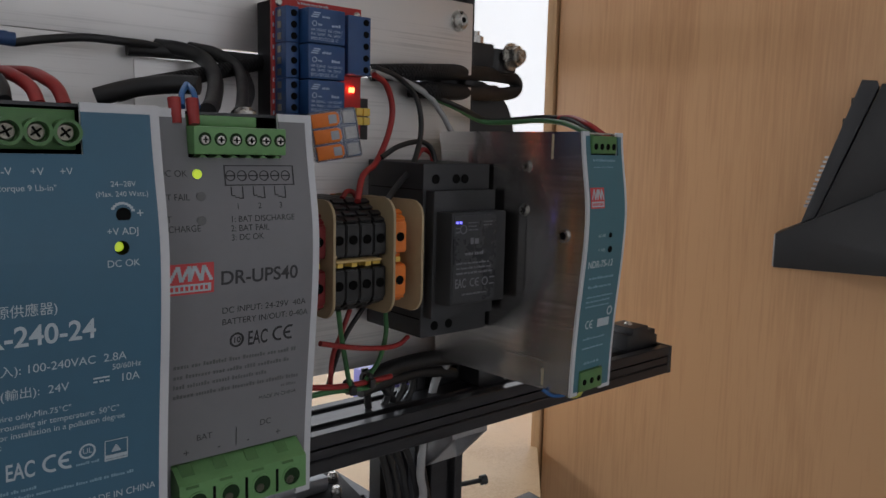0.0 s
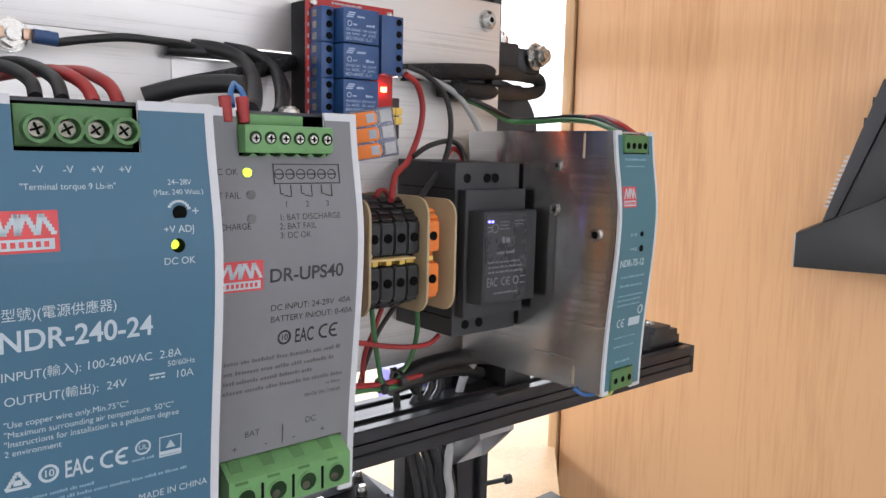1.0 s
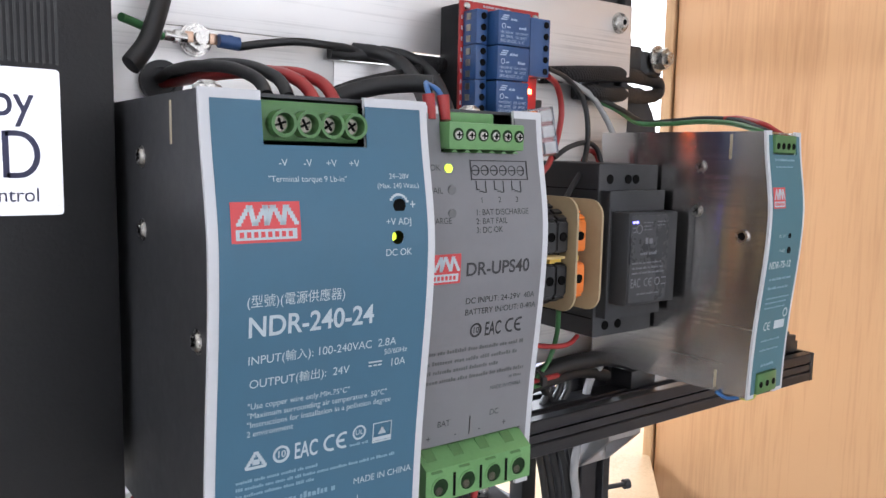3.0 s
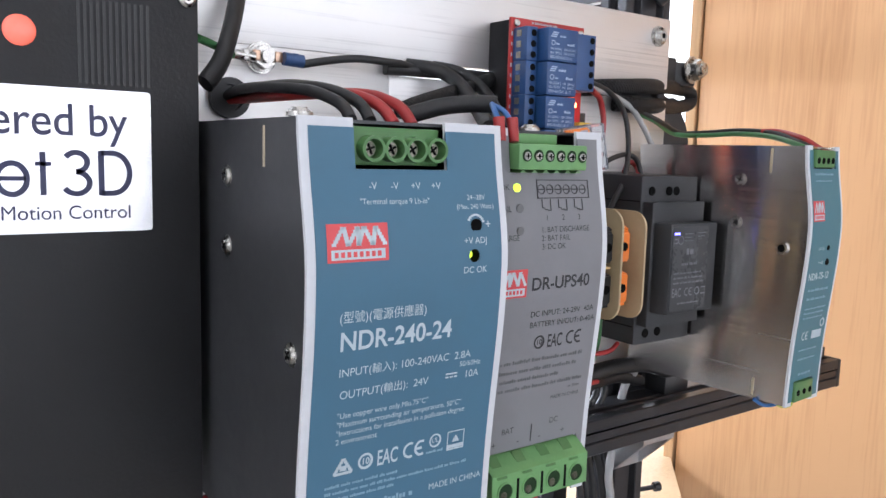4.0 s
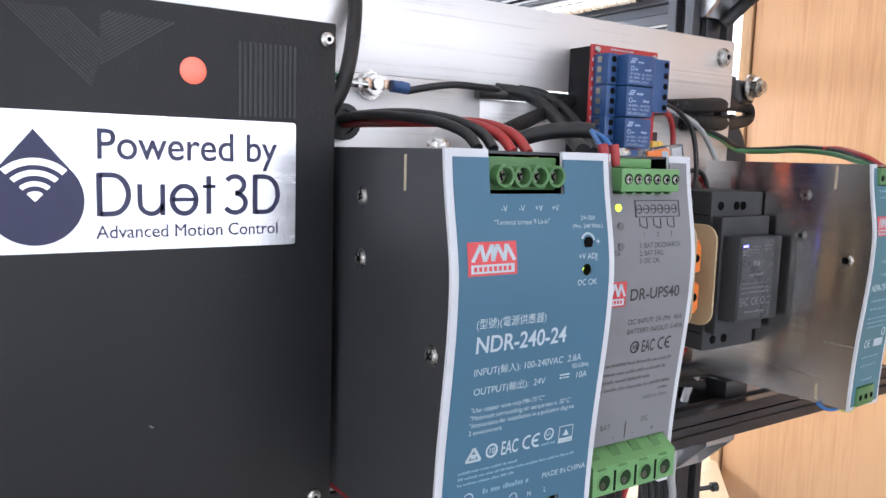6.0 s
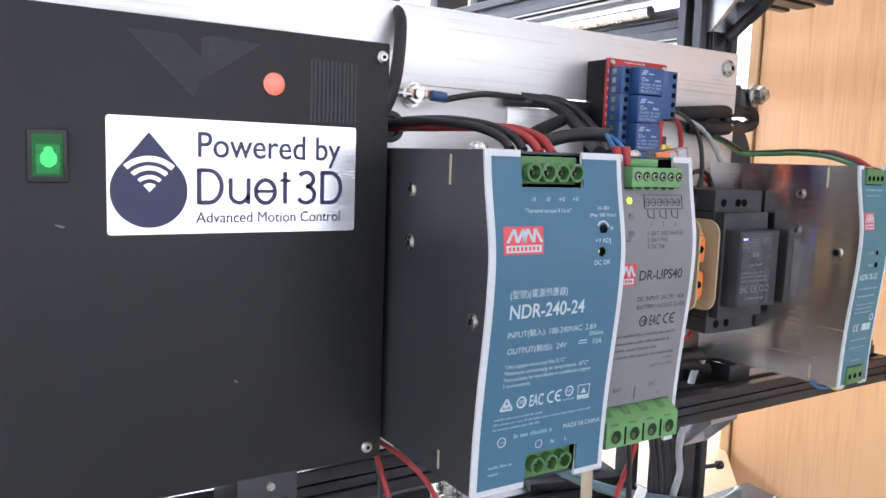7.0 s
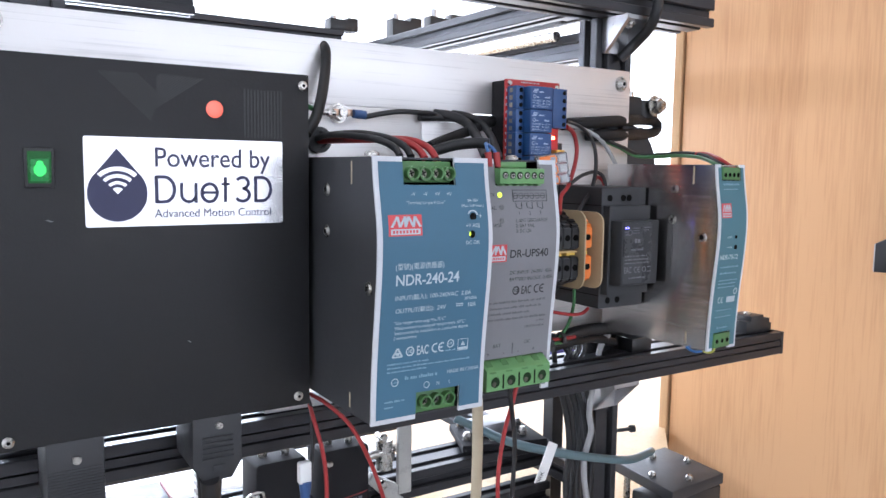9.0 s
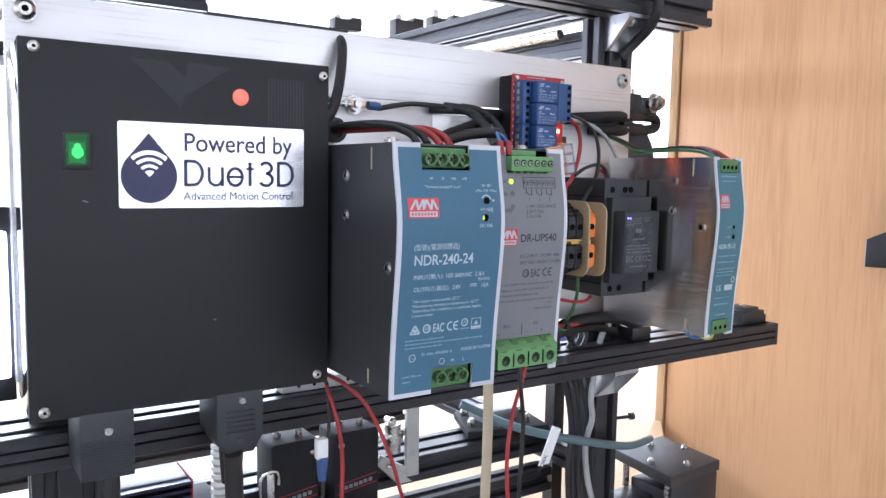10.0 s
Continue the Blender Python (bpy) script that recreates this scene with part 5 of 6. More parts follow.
frame_bar((-0.42, 0.30, 0.83), (0.2583, 0.32, 0.85), "x", BAR)

frame_bar((-0.42, 0.25, 1.2472), (0.0235, 0.27, 1.2872), "x", "short black slotted profile over the far end of the plate")

# linear rail and drive belt along the top side
belt = thing("drive_belt", (0.268, 0.05, 1.238), "black toothed drive belt along the side beam", "belt")
part("strip", box(B(), -0.012, -0.006, 0.0, 0.57, -0.0008, 0.0006), M["rubber"], belt)
guide = thing("guide_rod", (0.252, 0.05, 1.226), "bright steel guide rod along the side beam", "rod")
part("rod", rod(B(), (0, 0, 0), (0, 0.57, 0), 0.004, 16), M["screw"], guide)

# gussets
for base, s, lab in (((0.2773, 0.0114, 1.2353), -90, "cast aluminium corner bracket under the top beam"), ((0.2773, 0.0114, 0.9563), -90, "cast aluminium corner bracket under the long profile")):
    g = thing("corner_bracket", base, lab, "bracket", "corner brackets", turn=s)
    for y0 in (-0.012, 0.012):
        bm = prism(B(), [(0, 0), (0.0, -0.026), (0.003, -0.026), (0.026, -0.003), (0.026, 0)], "y", y0 - 0.0015, y0 + 0.0015)
        part("web", bm, M["alu_part"], g)
    part("flange", box(B(), 0.0002, 0.0258, -0.0105, 0.0105, -0.0032, -0.0002), M["alu_part"], g)
    part("flange", box(B(), 0.0002, 0.0032, -0.0105, 0.0105, -0.0258, -0.0033), M["alu_part"], g)
    part("screw", cap_screw(B(), (0.0145, 0, -0.0032), (0, 0, -1), 0.0045, 0.0042), M["screw"], g)

# clamp beside the plate
clamp = thing("hinge_clamp", (0.3, 0.03, 1.163), "black clamp block with a steel bolt and nuts", "clamp")
part("block", box(B(), -0.006, 0.036, 0.006, 0.032, 0.003, 0.0195, 0.0012), M["black"], clamp)
part("ear", box(B(), 0.034, 0.057, 0.006, 0.024, 0.002, 0.0175, 0.0025), M["black"], clamp)
part("upright_nut", rod(B(), (0.0235, 0.012, 0.0193), (0.0235, 0.012, 0.0235), 0.0062, 6), M["screw"], clamp)
part("upright_bolt", rod(B(), (0.0235, 0.012, 0.02), (0.0235, 0.012, 0.0265), 0.0036, 14), M["screw"], clamp)
part("bolt_washer", ring(B(), (0.0497, 0.0055, 0.0128), (0.15, -0.99, 0), 0.0088, 0.003, 0.0014), M["screw"], clamp)
part("bolt_nut", rod(B(), (0.0497, 0.005, 0.0128), (0.0507, -0.0015, 0.0128), 0.0068, 6), M["screw"], clamp)
part("bolt", rod(B(), (0.0495, 0.008, 0.0128), (0.0511, -0.0045, 0.0128), 0.004, 16), M["screw"], clamp)
part("lower_bolt", cap_screw(B(), (0.0235, 0.012, 0.0032), (0, 0, -1), 0.0055, 0.006), M["screw"], clamp)
part("bracket", box(B(), -0.01, 0.0, 0.003, 0.02, -0.004, 0.024, 0.001), M["black"], clamp)
wheel = thing("idler_disc", (0.33, 0.05, 1.112), "round black plastic disc behind the slim supply", "disc")
part("disc", rod(B(), (0, -0.004, 0.012), (0, 0.004, 0.012), 0.036, 40), M["black"], wheel)
part("hub", rod(B(), (0, -0.009, 0.012), (0, 0.006, 0.012), 0.012, 24), M["black"], wheel)
part("arm", box(B(), -0.05, 0.0, 0.003, 0.012, 0.006, 0.018, 0.001), M["black"], wheel)
bar = thing("tie_rod", (0.302, 0.034, 1.11), "bright steel strip beside the post", "strip")
part("strip", box(B(), 0, 0.008, 0, 0.003, 0, 0.055, 0.0004), M["alu_part"], bar)
part("foot", box(B(), -0.007, 0.008, 0.003, 0.006, 0.01, 0.02), M["alu_part"], bar)

# end block on the long profile
blk = thing("rail_end_block", (0.435, -0.006, 0.9765), "black printed end block on the long profile", "end block")
part("body", prism(B(), [(0.0, 0.0), (0.036, 0.0), (0.036, 0.0075), (0.033, 0.0075), (0.033, 0.012), (0.024, 0.012), (0.024, 0.0155), (0.006, 0.0155), (0.006, 0.011), (0.0, 0.011)], "y", 0.0, 0.022, 0.0004), M["black"], blk)
part("screw", cap_screw(B(), (0.015, 0.011, 0.0153), (0, 0, 1), 0.003, 0.002), M["screw"], blk)
for x in (0.302,):
    nb = thing("profile_slider", (x, -0.006, 0.9765), "small black block sitting in the profile slot", "block", "profile sliders")
    part("body", box(B(), -0.011, 0.011, 0.0, 0.016, 0.0, 0.011, 0.001), M["black"], nb)
    part("screw", cap_screw(B(), (0, 0.008, 0.0108), (0, 0, 1), 0.0028, 0.002), M["screw"], nb)
for p, q in (((0.2965, 0.03, 0.9), (0.322, 0.022, 0.901)), ((0.2965, 0.03, 0.992), (0.312, 0.026, 0.992))):
    tie = thing("cable_tie", p, "black cable tie end sticking out from the post", "cable tie", "cable ties")
    v = Vector(q) - Vector(p)
    part("tail", rod(B(), (-0.002, 0, 0), v, 0.0016, 10), M["black"], tie)
    part("head", rod(B(), v, v * 1.15, 0.0032, 12), M["black"], tie)

for x, z in ((0.1862, 1.0018), (0.1972, 1.0035)):
    tie = thing("cable_tie", (x, -0.026, z), "black cable tie round the red and green wires", "cable tie", "cable ties")
    part("loop", ring(B(), (-0.001, 0, 0), (1, 0, 0), 0.0038, 0.003, 0.0022, 18), M["black"], tie)
    part("head", box(B(), -0.0016, 0.0016, -0.0052, -0.0028, -0.0032, 0.0012, 0.0004), M["black"], tie)

# motor with its top plate
motor = thing("stepper_motor", (0.36, 0.012, 0.80), "black square motor under a dark plate with four bolts", "motor")
part("body", box(B(), -0.021, 0.021, -0.021, 0.021, 0.0, 0.04, 0.002), M["black"], motor)
plate_m = part("top_plate", prism(B(), [(-0.036, -0.037), (0.034, -0.032), (0.04, 0.038), (-0.027, 0.036)], "z", 0.052, 0.0614, 0.0006), M["ddr"], motor, "dark grey machined plate")
for x, y in ((0.0075, 0.024), (0.028, 0.002), (-0.025, -0.005), (-0.003, -0.034 + 0.008)):
    part("bolt", cap_screw(B(), (x, y, 0.0612), (0, 0, 1), 0.0032, 0.0042), M["screw"], plate_m)
for x, y in ((0.024, -0.024), (-0.024, -0.024), (0.024, 0.024), (-0.024, 0.024)):
    part("standoff", rod(B(), (x, y, 0.03), (x, y, 0.0522), 0.003, 12), M["screw"], motor)
part("front_plate", box(B(), -0.03, 0.03, -0.033, -0.0305, -0.01, 0.0518, 0.0008), M["black"], motor)
part("mount", box(B(), -0.1, -0.02, -0.005, 0.02, 0.02, 0.032, 0.001), M["black"], motor)

# hose flag
flag = thing("hose_flag", (0.2005, -0.012, 0.897), "white paper flag label wrapped on the hose", "label")
part("paper", prism(B(), [(-0.012, -0.003), (-0.002, -0.003), (0.009, 0.022), (0.001, 0.026)], "y", -0.001, 0.0), M["paper"], flag)
letters("WORK", 0.0052, -0.012, 0.0, lambda z: 0.0012, flag, M["dark_ink"]).matrix_basis = pose(-0.0055, 0, 0.0, 0, -62, 0)

# carriage with two black drives, seen under the box
for x, s in ((0.013, 1), (0.0592, -1)):
    d = thing("print_head_drive", (x, 0.045, 0.872), "black printed drive housing with a thin red outline", "drive", "print head drives")
    part("housing", prism(B(), rounded(0.034, 0.059, 0.003, 0, 0.0295), "y", -0.014, 0.014, 0.001), M["matte_black"], d)
    for z0, z1 in ((0.0150, 0.0157), (0.0215, 0.0222)):
        part("red_line", prism(B(), [(-0.015, z0), (0.0155, z0 + 0.004), (0.0155, z1 + 0.004), (-0.015, z1)], "y", -0.0145, -0.0139), M["dark_red"], d)
    bm = B()
    for k in range(6):
        box(bm, -0.010 + k * 0.0038, -0.0074 + k * 0.0038, -0.0145, -0.0139, 0.0178 + k * 0.0005, 0.0204 + k * 0.0005)
    part("name_bars", bm, M["grey_print"], d)
    part("corner_screw", cap_screw(B(), (0.0125 * s, -0.0139, 0.05), (0, -1, 0), 0.0022, 0.0018), M["screw"], d)
    part("top_screw", cap_screw(B(), (-0.008, 0, 0.059), (0, 0, 1), 0.003, 0.006), M["screw"], d)
    part("top_post", rod(B(), (0.006, -0.004, 0.0588), (0.006, -0.004, 0.072), 0.0026, 12), M["screw"], d)
    part("fan_disc", rod(B(), (0.012 * s, -0.0139, 0.004), (0.012 * s, -0.019, 0.004), 0.0085, 24, 0.0078), M["matte_black"], d)
    part("carriage_rail", box(B(), -0.0165, 0.0165, 0.0139, 0.03, 0.006, 0.018), M["alu_part"], d)
conn = thing("spade_connector", (-0.0045, -0.047, 0.937), "clear plastic spade connector with a blue sleeve on a wire", "connector")
part("clear_shell", box(B(), -0.003, 0.004, -0.0025, 0.0025, 0.011, 0.023, 0.001), M["paper"], conn)
part("blue_sleeve", rod(B(), (0.001, 0, -0.002), (0.001, 0, 0.012), 0.0022, 14, 0.0036), M["ring_blue"], conn)
# the body's violet stands for coloured light falling on it
glow = thing("violet_lit_module", (0.2773, 0.06, 0.9434), "module coloured as if lit violet, with a small white light, behind the profile", "module")
part("body", box(B(), -0.0171, 0.0171, 0.0, 0.02, 0.0, 0.0308, 0.001), M["violet_lit"], glow)
part("stem", box(B(), -0.006, 0.006, 0.004, 0.016, -0.1434, 0.0), M["black"], glow)
part("status_light", rod(B(), (-0.0051, 0.0, 0.0149), (-0.0051, -0.002, 0.0149), 0.0026, 14), M["led_white"], glow, "small lit white indicator")
strip = thing("white_strip", (0.012, -0.008, 0.9768), "white drilled strip lying on the profile", "strip")
part("bar", box(B(), -0.024, 0.03, 0.0, 0.012, 0.0, 0.007, 0.0005), M["paper"], strip)
for x in (-0.013, -0.003, 0.02):
    part("hole", rod(B(), (x, 0.0002, 0.0035), (x, -0.0002, 0.0035), 0.0012, 10), M["hole"], strip)
col = thing("sensor_bracket", (0.1105, 0.04, 0.884), "clear acrylic bracket with bright steel fittings behind the profile", "bracket")
part("web", box(B(), -0.0055, 0.0055, 0.0, 0.004, 0.0, 0.072, 0.0008), M["clear_w"], col, "milky clear upright")
part("hook", prism(B(), [(-0.0055, 0.0), (-0.0055, 0.008), (-0.026, 0.02), (-0.03, 0.014), (-0.012, -0.004), (0.0, -0.004)], "y", 0.0, 0.006, 0.0005), M["clear_w"], col, "milky curved foot")
part("coupling", ring(rod(B(), (-0.012, 0.01, 0.018), (-0.012, 0.01, 0.04), 0.0062, 18), (-0.012, 0.01, 0.026), (0, 0, 1), 0.0078, 0.006, 0.006, 20), M["screw"], col, "bright steel coupling")
part("cross_pin", rod(B(), (-0.03, 0.008, 0.03), (-0.004, 0.008, 0.033), 0.0032, 14), M["screw"], col, "bright steel pin")
for z in (0.012, 0.046):
    part("bolt", cap_screw(rod(B(), (-0.02, 0.006, z), (-0.02, -0.002, z), 0.0022), (-0.02, -0.002, z), (0, -1, 0), 0.0036, 0.003), M["screw"], col)
sink = thing("finned_heatsink", (-0.078, 0.045, 0.88), "blue-black finned heatsink with a red edge below the profile", "heatsink")
part("block", box(B(), -0.022, 0.024, 0.0, 0.03, 0.0, 0.036, 0.001), M["anod"], sink)
for k in range(8):
    part("fin", box(B(), -0.0225, 0.0245, -0.006, 0.0005, 0.001 + 0.0045 * k, 0.0032 + 0.0045 * k, 0.0003, 1), M["fin_blue"], sink)
part("red_edge", box(B(), 0.0246, 0.0256, -0.006, 0.03, 0.0, 0.036), M["dark_red"], sink)
part("step", box(B(), 0.0258, 0.044, 0.0, 0.03, 0.0, 0.018, 0.001), M["matte_black"], sink)
part("foot", box(B(), -0.01, 0.01, 0.008, 0.02, -0.006, 0.0), M["anod"], sink)
hose = thing("ribbed_hose", (-0.034, 0.044, 0.86), "white ribbed plastic hose behind the mains plug", "hose")
part("core", rod(B(), (0, 0, 0), (0, 0, 0.078), 0.0042, 16), M["clear_w"], hose)
for k in range(15):
    part("rib", ring(B(), (0, 0, 0.002 + 0.005 * k), (0, 0, 1), 0.0056, 0.004, 0.0026, 18), M["paper"], hose)
hook = thing("hose_clip", (-0.006, 0.03, 0.885), "bright steel spring clip beside the drive", "clip")
part("loop", tube(B(), [(-0.005, 0, 0.004), (-0.006, 0, 0.022), (-0.003, 0, 0.0275), (0.004, 0, 0.0285), (0.0065, 0, 0.026), (0.0068, 0, 0.019)], 0.0009, 10), M["screw"], hook)
part("leg", box(B(), -0.001, 0.0035, -0.001, 0.001, 0.0, 0.027, 0.0004), M["screw"], hook)
carton = thing("small_carton", (0.09, 0.57, 0.8), "white carton with blue print on the table", "carton")
part("case", box(B(), -0.03, 0.045, 0.0, 0.03, 0.0, 0.06, 0.001), M["paper"], carton)
part("dark_mark", box(B(), -0.022, -0.010, -0.0006, 0.0, 0.008, 0.05), M["navy"], carton)
word_bars(carton, lambda z: 0.0, 0.0, 0.04, 0.03, 0.01, "relay_blue", 210)
word_bars(carton, lambda z: 0.0, 0.0, 0.04, 0.014, 0.01, "relay_blue", 211)
frame_bar((-0.42, 0.452, 1.2671), (0.2583, 0.472, 1.2871), "x", "far black slotted cross profile")
for x, w, z1 in [(0.2594, 0.0188, 1.3029), (0.3485, 0.0216, 1.3136), (0.4093, 0.0263, 1.325)]:
    z0 = 1.2871
    bk = thing("rear_bracket", (x, 0.452, z0), "black bracket on the far cross profile", "bracket", "rear brackets")
    part("body", prism(B(), [(-w, 0.0), (w, 0.0), (w, (z1 - z0) * 0.98), (w * 0.3, z1 - z0), (w * 0.2, (z1 - z0) * 0.8), (-w, (z1 - z0) * 0.85)], "y", 0.0, 0.018, 0.001), M["black"], bk)
    part("pin", rod(B(), (-w * 0.6, 0.009, (z1 - z0) * 0.8), (-w * 0.6, 0.009, (z1 - z0) * 1.12), 0.004, 10), M["alu_part"], bk)
tilted = thing("gantry_plate", (0.205, 0.06, 0.895), "black gantry plate with a grey block and bolts behind the profile", "plate")
part("sheet", prism(B(), [(-0.03, 0.0), (0.04, -0.02), (0.05, 0.03), (-0.01, 0.05)], "z", 0.0, 0.006, 0.0005), M["matte_black"], tilted)
part("block", box(B(), -0.008, 0.03, 0.008, 0.032, 0.006, 0.016, 0.002), M["grey_metal"], tilted)
for x, y in ((-0.018, 0.012), (0.0, 0.0), (0.03, 0.0), (0.04, 0.02), (-0.006, 0.04)):
    part("bolt", cap_screw(B(), (x, y, 0.006), (0, 0, 1), 0.0035, 0.006), M["screw"], tilted)
bed = thing("work_table", (-0.2, 0.5, 0.0), "light wooden work table under the machine", "table")
part("top", prism(B(), [(-0.8, -0.52), (0.55, -0.52), (0.786, -0.29), (1.9, 0.135), (1.9, 0.7), (-0.8, 0.7)], "z", 0.775, 0.80, 0.001), M["table"], bed)
for x, y in ((-0.75, -0.47), (0.5, -0.47), (-0.75, 0.65), (1.85, 0.65), (1.85, 0.2)):
    part("leg", box(B(), x - 0.025, x + 0.025, y - 0.025, y + 0.025, 0.0, 0.775, 0.002), M["anod"], bed)
# invented light bar that gives the interior fill a body
lamp = thing("added_light_bar", (0.0, 0.608, 1.2365), "slim light bar added under the far top profile to brighten the table", "lamp")
part("housing", box(B(), -0.26, 0.26, -0.012, 0.012, -0.012, -0.0003, 0.001), M["alu_part"], lamp)
part("diffuser", box(B(), -0.25, 0.25, -0.009, 0.009, -0.0135, -0.0121), M["led_white"], lamp, "glowing white diffuser of the added light bar")
sheet = thing("white_board", (-0.02, 0.42, 0.8002), "smooth white board lying on the table in the machine", "board")
part("panel", box(B(), -0.40, 0.265, -0.17, 0.085, 0.0, 0.006, 0.001), M["paper"], sheet)

# led strip at the edge of the machine
bar = thing("led_strip", (-0.159, 0.007, 0.99), "bright cool white light strip beside the black box", "light strip")
part("holder", box(B(), -0.01, 0.0085, 0.0002, 0.004, 0.0, 0.1, 0.0005), M["anod"], bar)
part("diffuser", box(B(), -0.0075, 0.006, -0.006, 0.0, 0.013, 0.088, 0.0015), M["led_white"], bar, "glowing cool white diffuser")

# phone-like device in its wedge holder on the cupboard door
dock = thing("desk_device", (0.592, 0.206, 1.0), "black wedge-shaped device holder with a tilted keypad slab", "device holder", turn=SLANT)
part("base", prism(B(), [(0.2165, 0.0214), (0.42, 0.0214), (0.42, 0.14), (0.386, 0.139), (0.224, 0.0542), (0.2165, 0.0505)], "y", -0.04, 0.0005, 0.0012), M["black"], dock)
part("front_edge", box(B(), 0.2153, 0.2166, -0.0385, -0.002, 0.022, 0.05, 0.0004), M["alu_part"], dock, "bright metal front edge")
slabm = B()
prism(slabm, [(0.2352, 0.0605), (0.2455, 0.0655), (0.284, 0.1735), (0.2825, 0.178), (0.2715, 0.179)], "y", -0.038, 0.0002, 0.0012)
part("slab", slabm, M["ddr"], dock, "tilted dark grey slab")
part("rear_shell", prism(B(), [(0.2462, 0.0655), (0.29, 0.088), (0.42, 0.15), (0.42, 0.176), (0.286, 0.1755)], "y", -0.037, 0.0, 0.001), M["black"], dock)
for i in range(12):
    f = 0.12 + i * 0.032
    x, z = 0.2352 + 0.0363 * f, 0.0605 + 0.1185 * f
    part("key_ridge", box(B(), x - 0.0035, x - 0.0002, -0.03, -0.008, z - 0.0009, z + 0.0009), M["alu_part"], dock)
for f in (0.72, 0.86):
    x, z = 0.2352 + 0.0363 * f, 0.0605 + 0.1185 * f
    part("button", box(B(), x - 0.0016, x + 0.001, -0.026, -0.014, z - 0.003, z + 0.003), M["black"], dock)
# ---- cables and wires ----
cable("ground_wire", [(0.0531, -0.006, 1.1506), (0.0646, -0.006, 1.1531), (0.0779, -0.006, 1.1551), (0.0925, -0.005, 1.1552), (0.1032, -0.002, 1.1553), (0.1143, 0.003, 1.154)], 0.0016, M["rubber"], "thin black wire from a crimped blue ring terminal", "cable")
cable("black_cable", [(0.1087, 0.004, 1.1559), (0.1172, -0.004, 1.1544), (0.1234, -0.012, 1.1499), (0.1193, -0.03, 1.1407), (0.1071, -0.055, 1.1309), (0.0983, -0.07, 1.1267)], 0.0031, M["rubber"], "thick black rubber cable out of the wire slot", "cable")
cable("black_cable", [(0.1228, 0.004, 1.1568), (0.1316, -0.004, 1.1545), (0.1371, -0.012, 1.1486), (0.1309, -0.03, 1.1401), (0.1208, -0.05, 1.1299), (0.1139, -0.06, 1.1263)], 0.0024, M["rubber"], "thick black rubber cable out of the wire slot", "cable")
cable("black_cable", [(0.1394, 0.004, 1.1534), (0.1436, -0.004, 1.1481), (0.1394, -0.02, 1.1383), (0.1242, -0.045, 1.1289)], 0.002, M["rubber"], "black rubber cable out of the wire slot", "cable")
cable("slot_sleeve", [(0.0957, 0.001, 1.1532), (0.108, 0.0005, 1.1534), (0.1301, 0.0005, 1.1536), (0.1628, 0.0005, 1.1536)], 0.0028, M["rubber"], "black rubber edging along the wire slot", "cable")
cable("supply_wire", [(0.0259, 0.006, 1.1364), (0.0248, -0.012, 1.1385), (0.0226, -0.035, 1.1381), (0.021, -0.055, 1.1369), (0.0222, -0.077, 1.1349), (0.0239, -0.089, 1.1321), (0.0249, -0.095, 1.1294), (0.0244, -0.1, 1.1258)], 0.0018, M["rubber"], "black insulated wire into the terminal block", "cable")
cable("supply_wire", [(0.0263, 0.006, 1.1369), (0.0279, -0.012, 1.1389), (0.0279, -0.035, 1.139), (0.0281, -0.055, 1.1382), (0.029, -0.077, 1.1357), (0.0306, -0.089, 1.1325), (0.0311, -0.095, 1.1297), (0.0307, -0.1, 1.1257)], 0.0018, M["rubber"], "black insulated wire into the terminal block", "cable")
cable("supply_wire", [(0.0263, 0.006, 1.1355), (0.0291, -0.012, 1.1356), (0.029, -0.035, 1.1353), (0.0302, -0.055, 1.1352), (0.0341, -0.077, 1.1347), (0.0362, -0.089, 1.1325), (0.0382, -0.095, 1.1294), (0.0387, -0.1, 1.125)], 0.0018, M["red_wire"], "red insulated wire into the terminal block", "cable")
cable("supply_wire", [(0.0268, 0.006, 1.136), (0.0302, -0.012, 1.1363), (0.0312, -0.035, 1.1363), (0.0344, -0.055, 1.1358), (0.0413, -0.077, 1.135), (0.0434, -0.089, 1.1325), (0.0447, -0.095, 1.1297), (0.0452, -0.1, 1.1249)], 0.0018, M["red_wire"], "red insulated wire into the terminal block", "cable")
cable("sheathed_cable", [(0.062, -0.07, 1.1293), (0.0672, -0.072, 1.1312), (0.0746, -0.075, 1.1333), (0.0831, -0.08, 1.1344), (0.0892, -0.085, 1.1342)], 0.003, M["rubber"], "black sheathed cable with blue cores", "cable")
cable("braided_cable", [(0.0783, -0.04, 1.1328), (0.0902, -0.035, 1.1366), (0.1153, -0.02, 1.1427), (0.1452, -0.004, 1.1503), (0.1639, 0.004, 1.1552)], 0.0032, M["sleeve"], "black braided cable sleeve", "cable")
cable("signal_wire", [(0.083, -0.09, 1.1339), (0.0782, -0.098, 1.1304), (0.0754, -0.105, 1.1262)], 0.0009, M["blue_wire"], "thin blue wire with a red ferrule", "cable")
cable("signal_wire", [(0.0834, -0.09, 1.1336), (0.0818, -0.098, 1.1311), (0.08, -0.105, 1.1264)], 0.0009, M["blue_wire"], "thin blue wire with a red ferrule", "cable")
cable("box_cable", [(0.0366, 0.02, 1.1927), (0.0327, 0.008, 1.1922), (0.0296, -0.002, 1.1865), (0.0259, -0.008, 1.1716), (0.0209, -0.014, 1.1581), (0.0166, -0.016, 1.1474), (0.0104, -0.018, 1.1392)], 0.0042, M["rubber"], "thick black cable hung over the plate", "cable", flat=0.7)
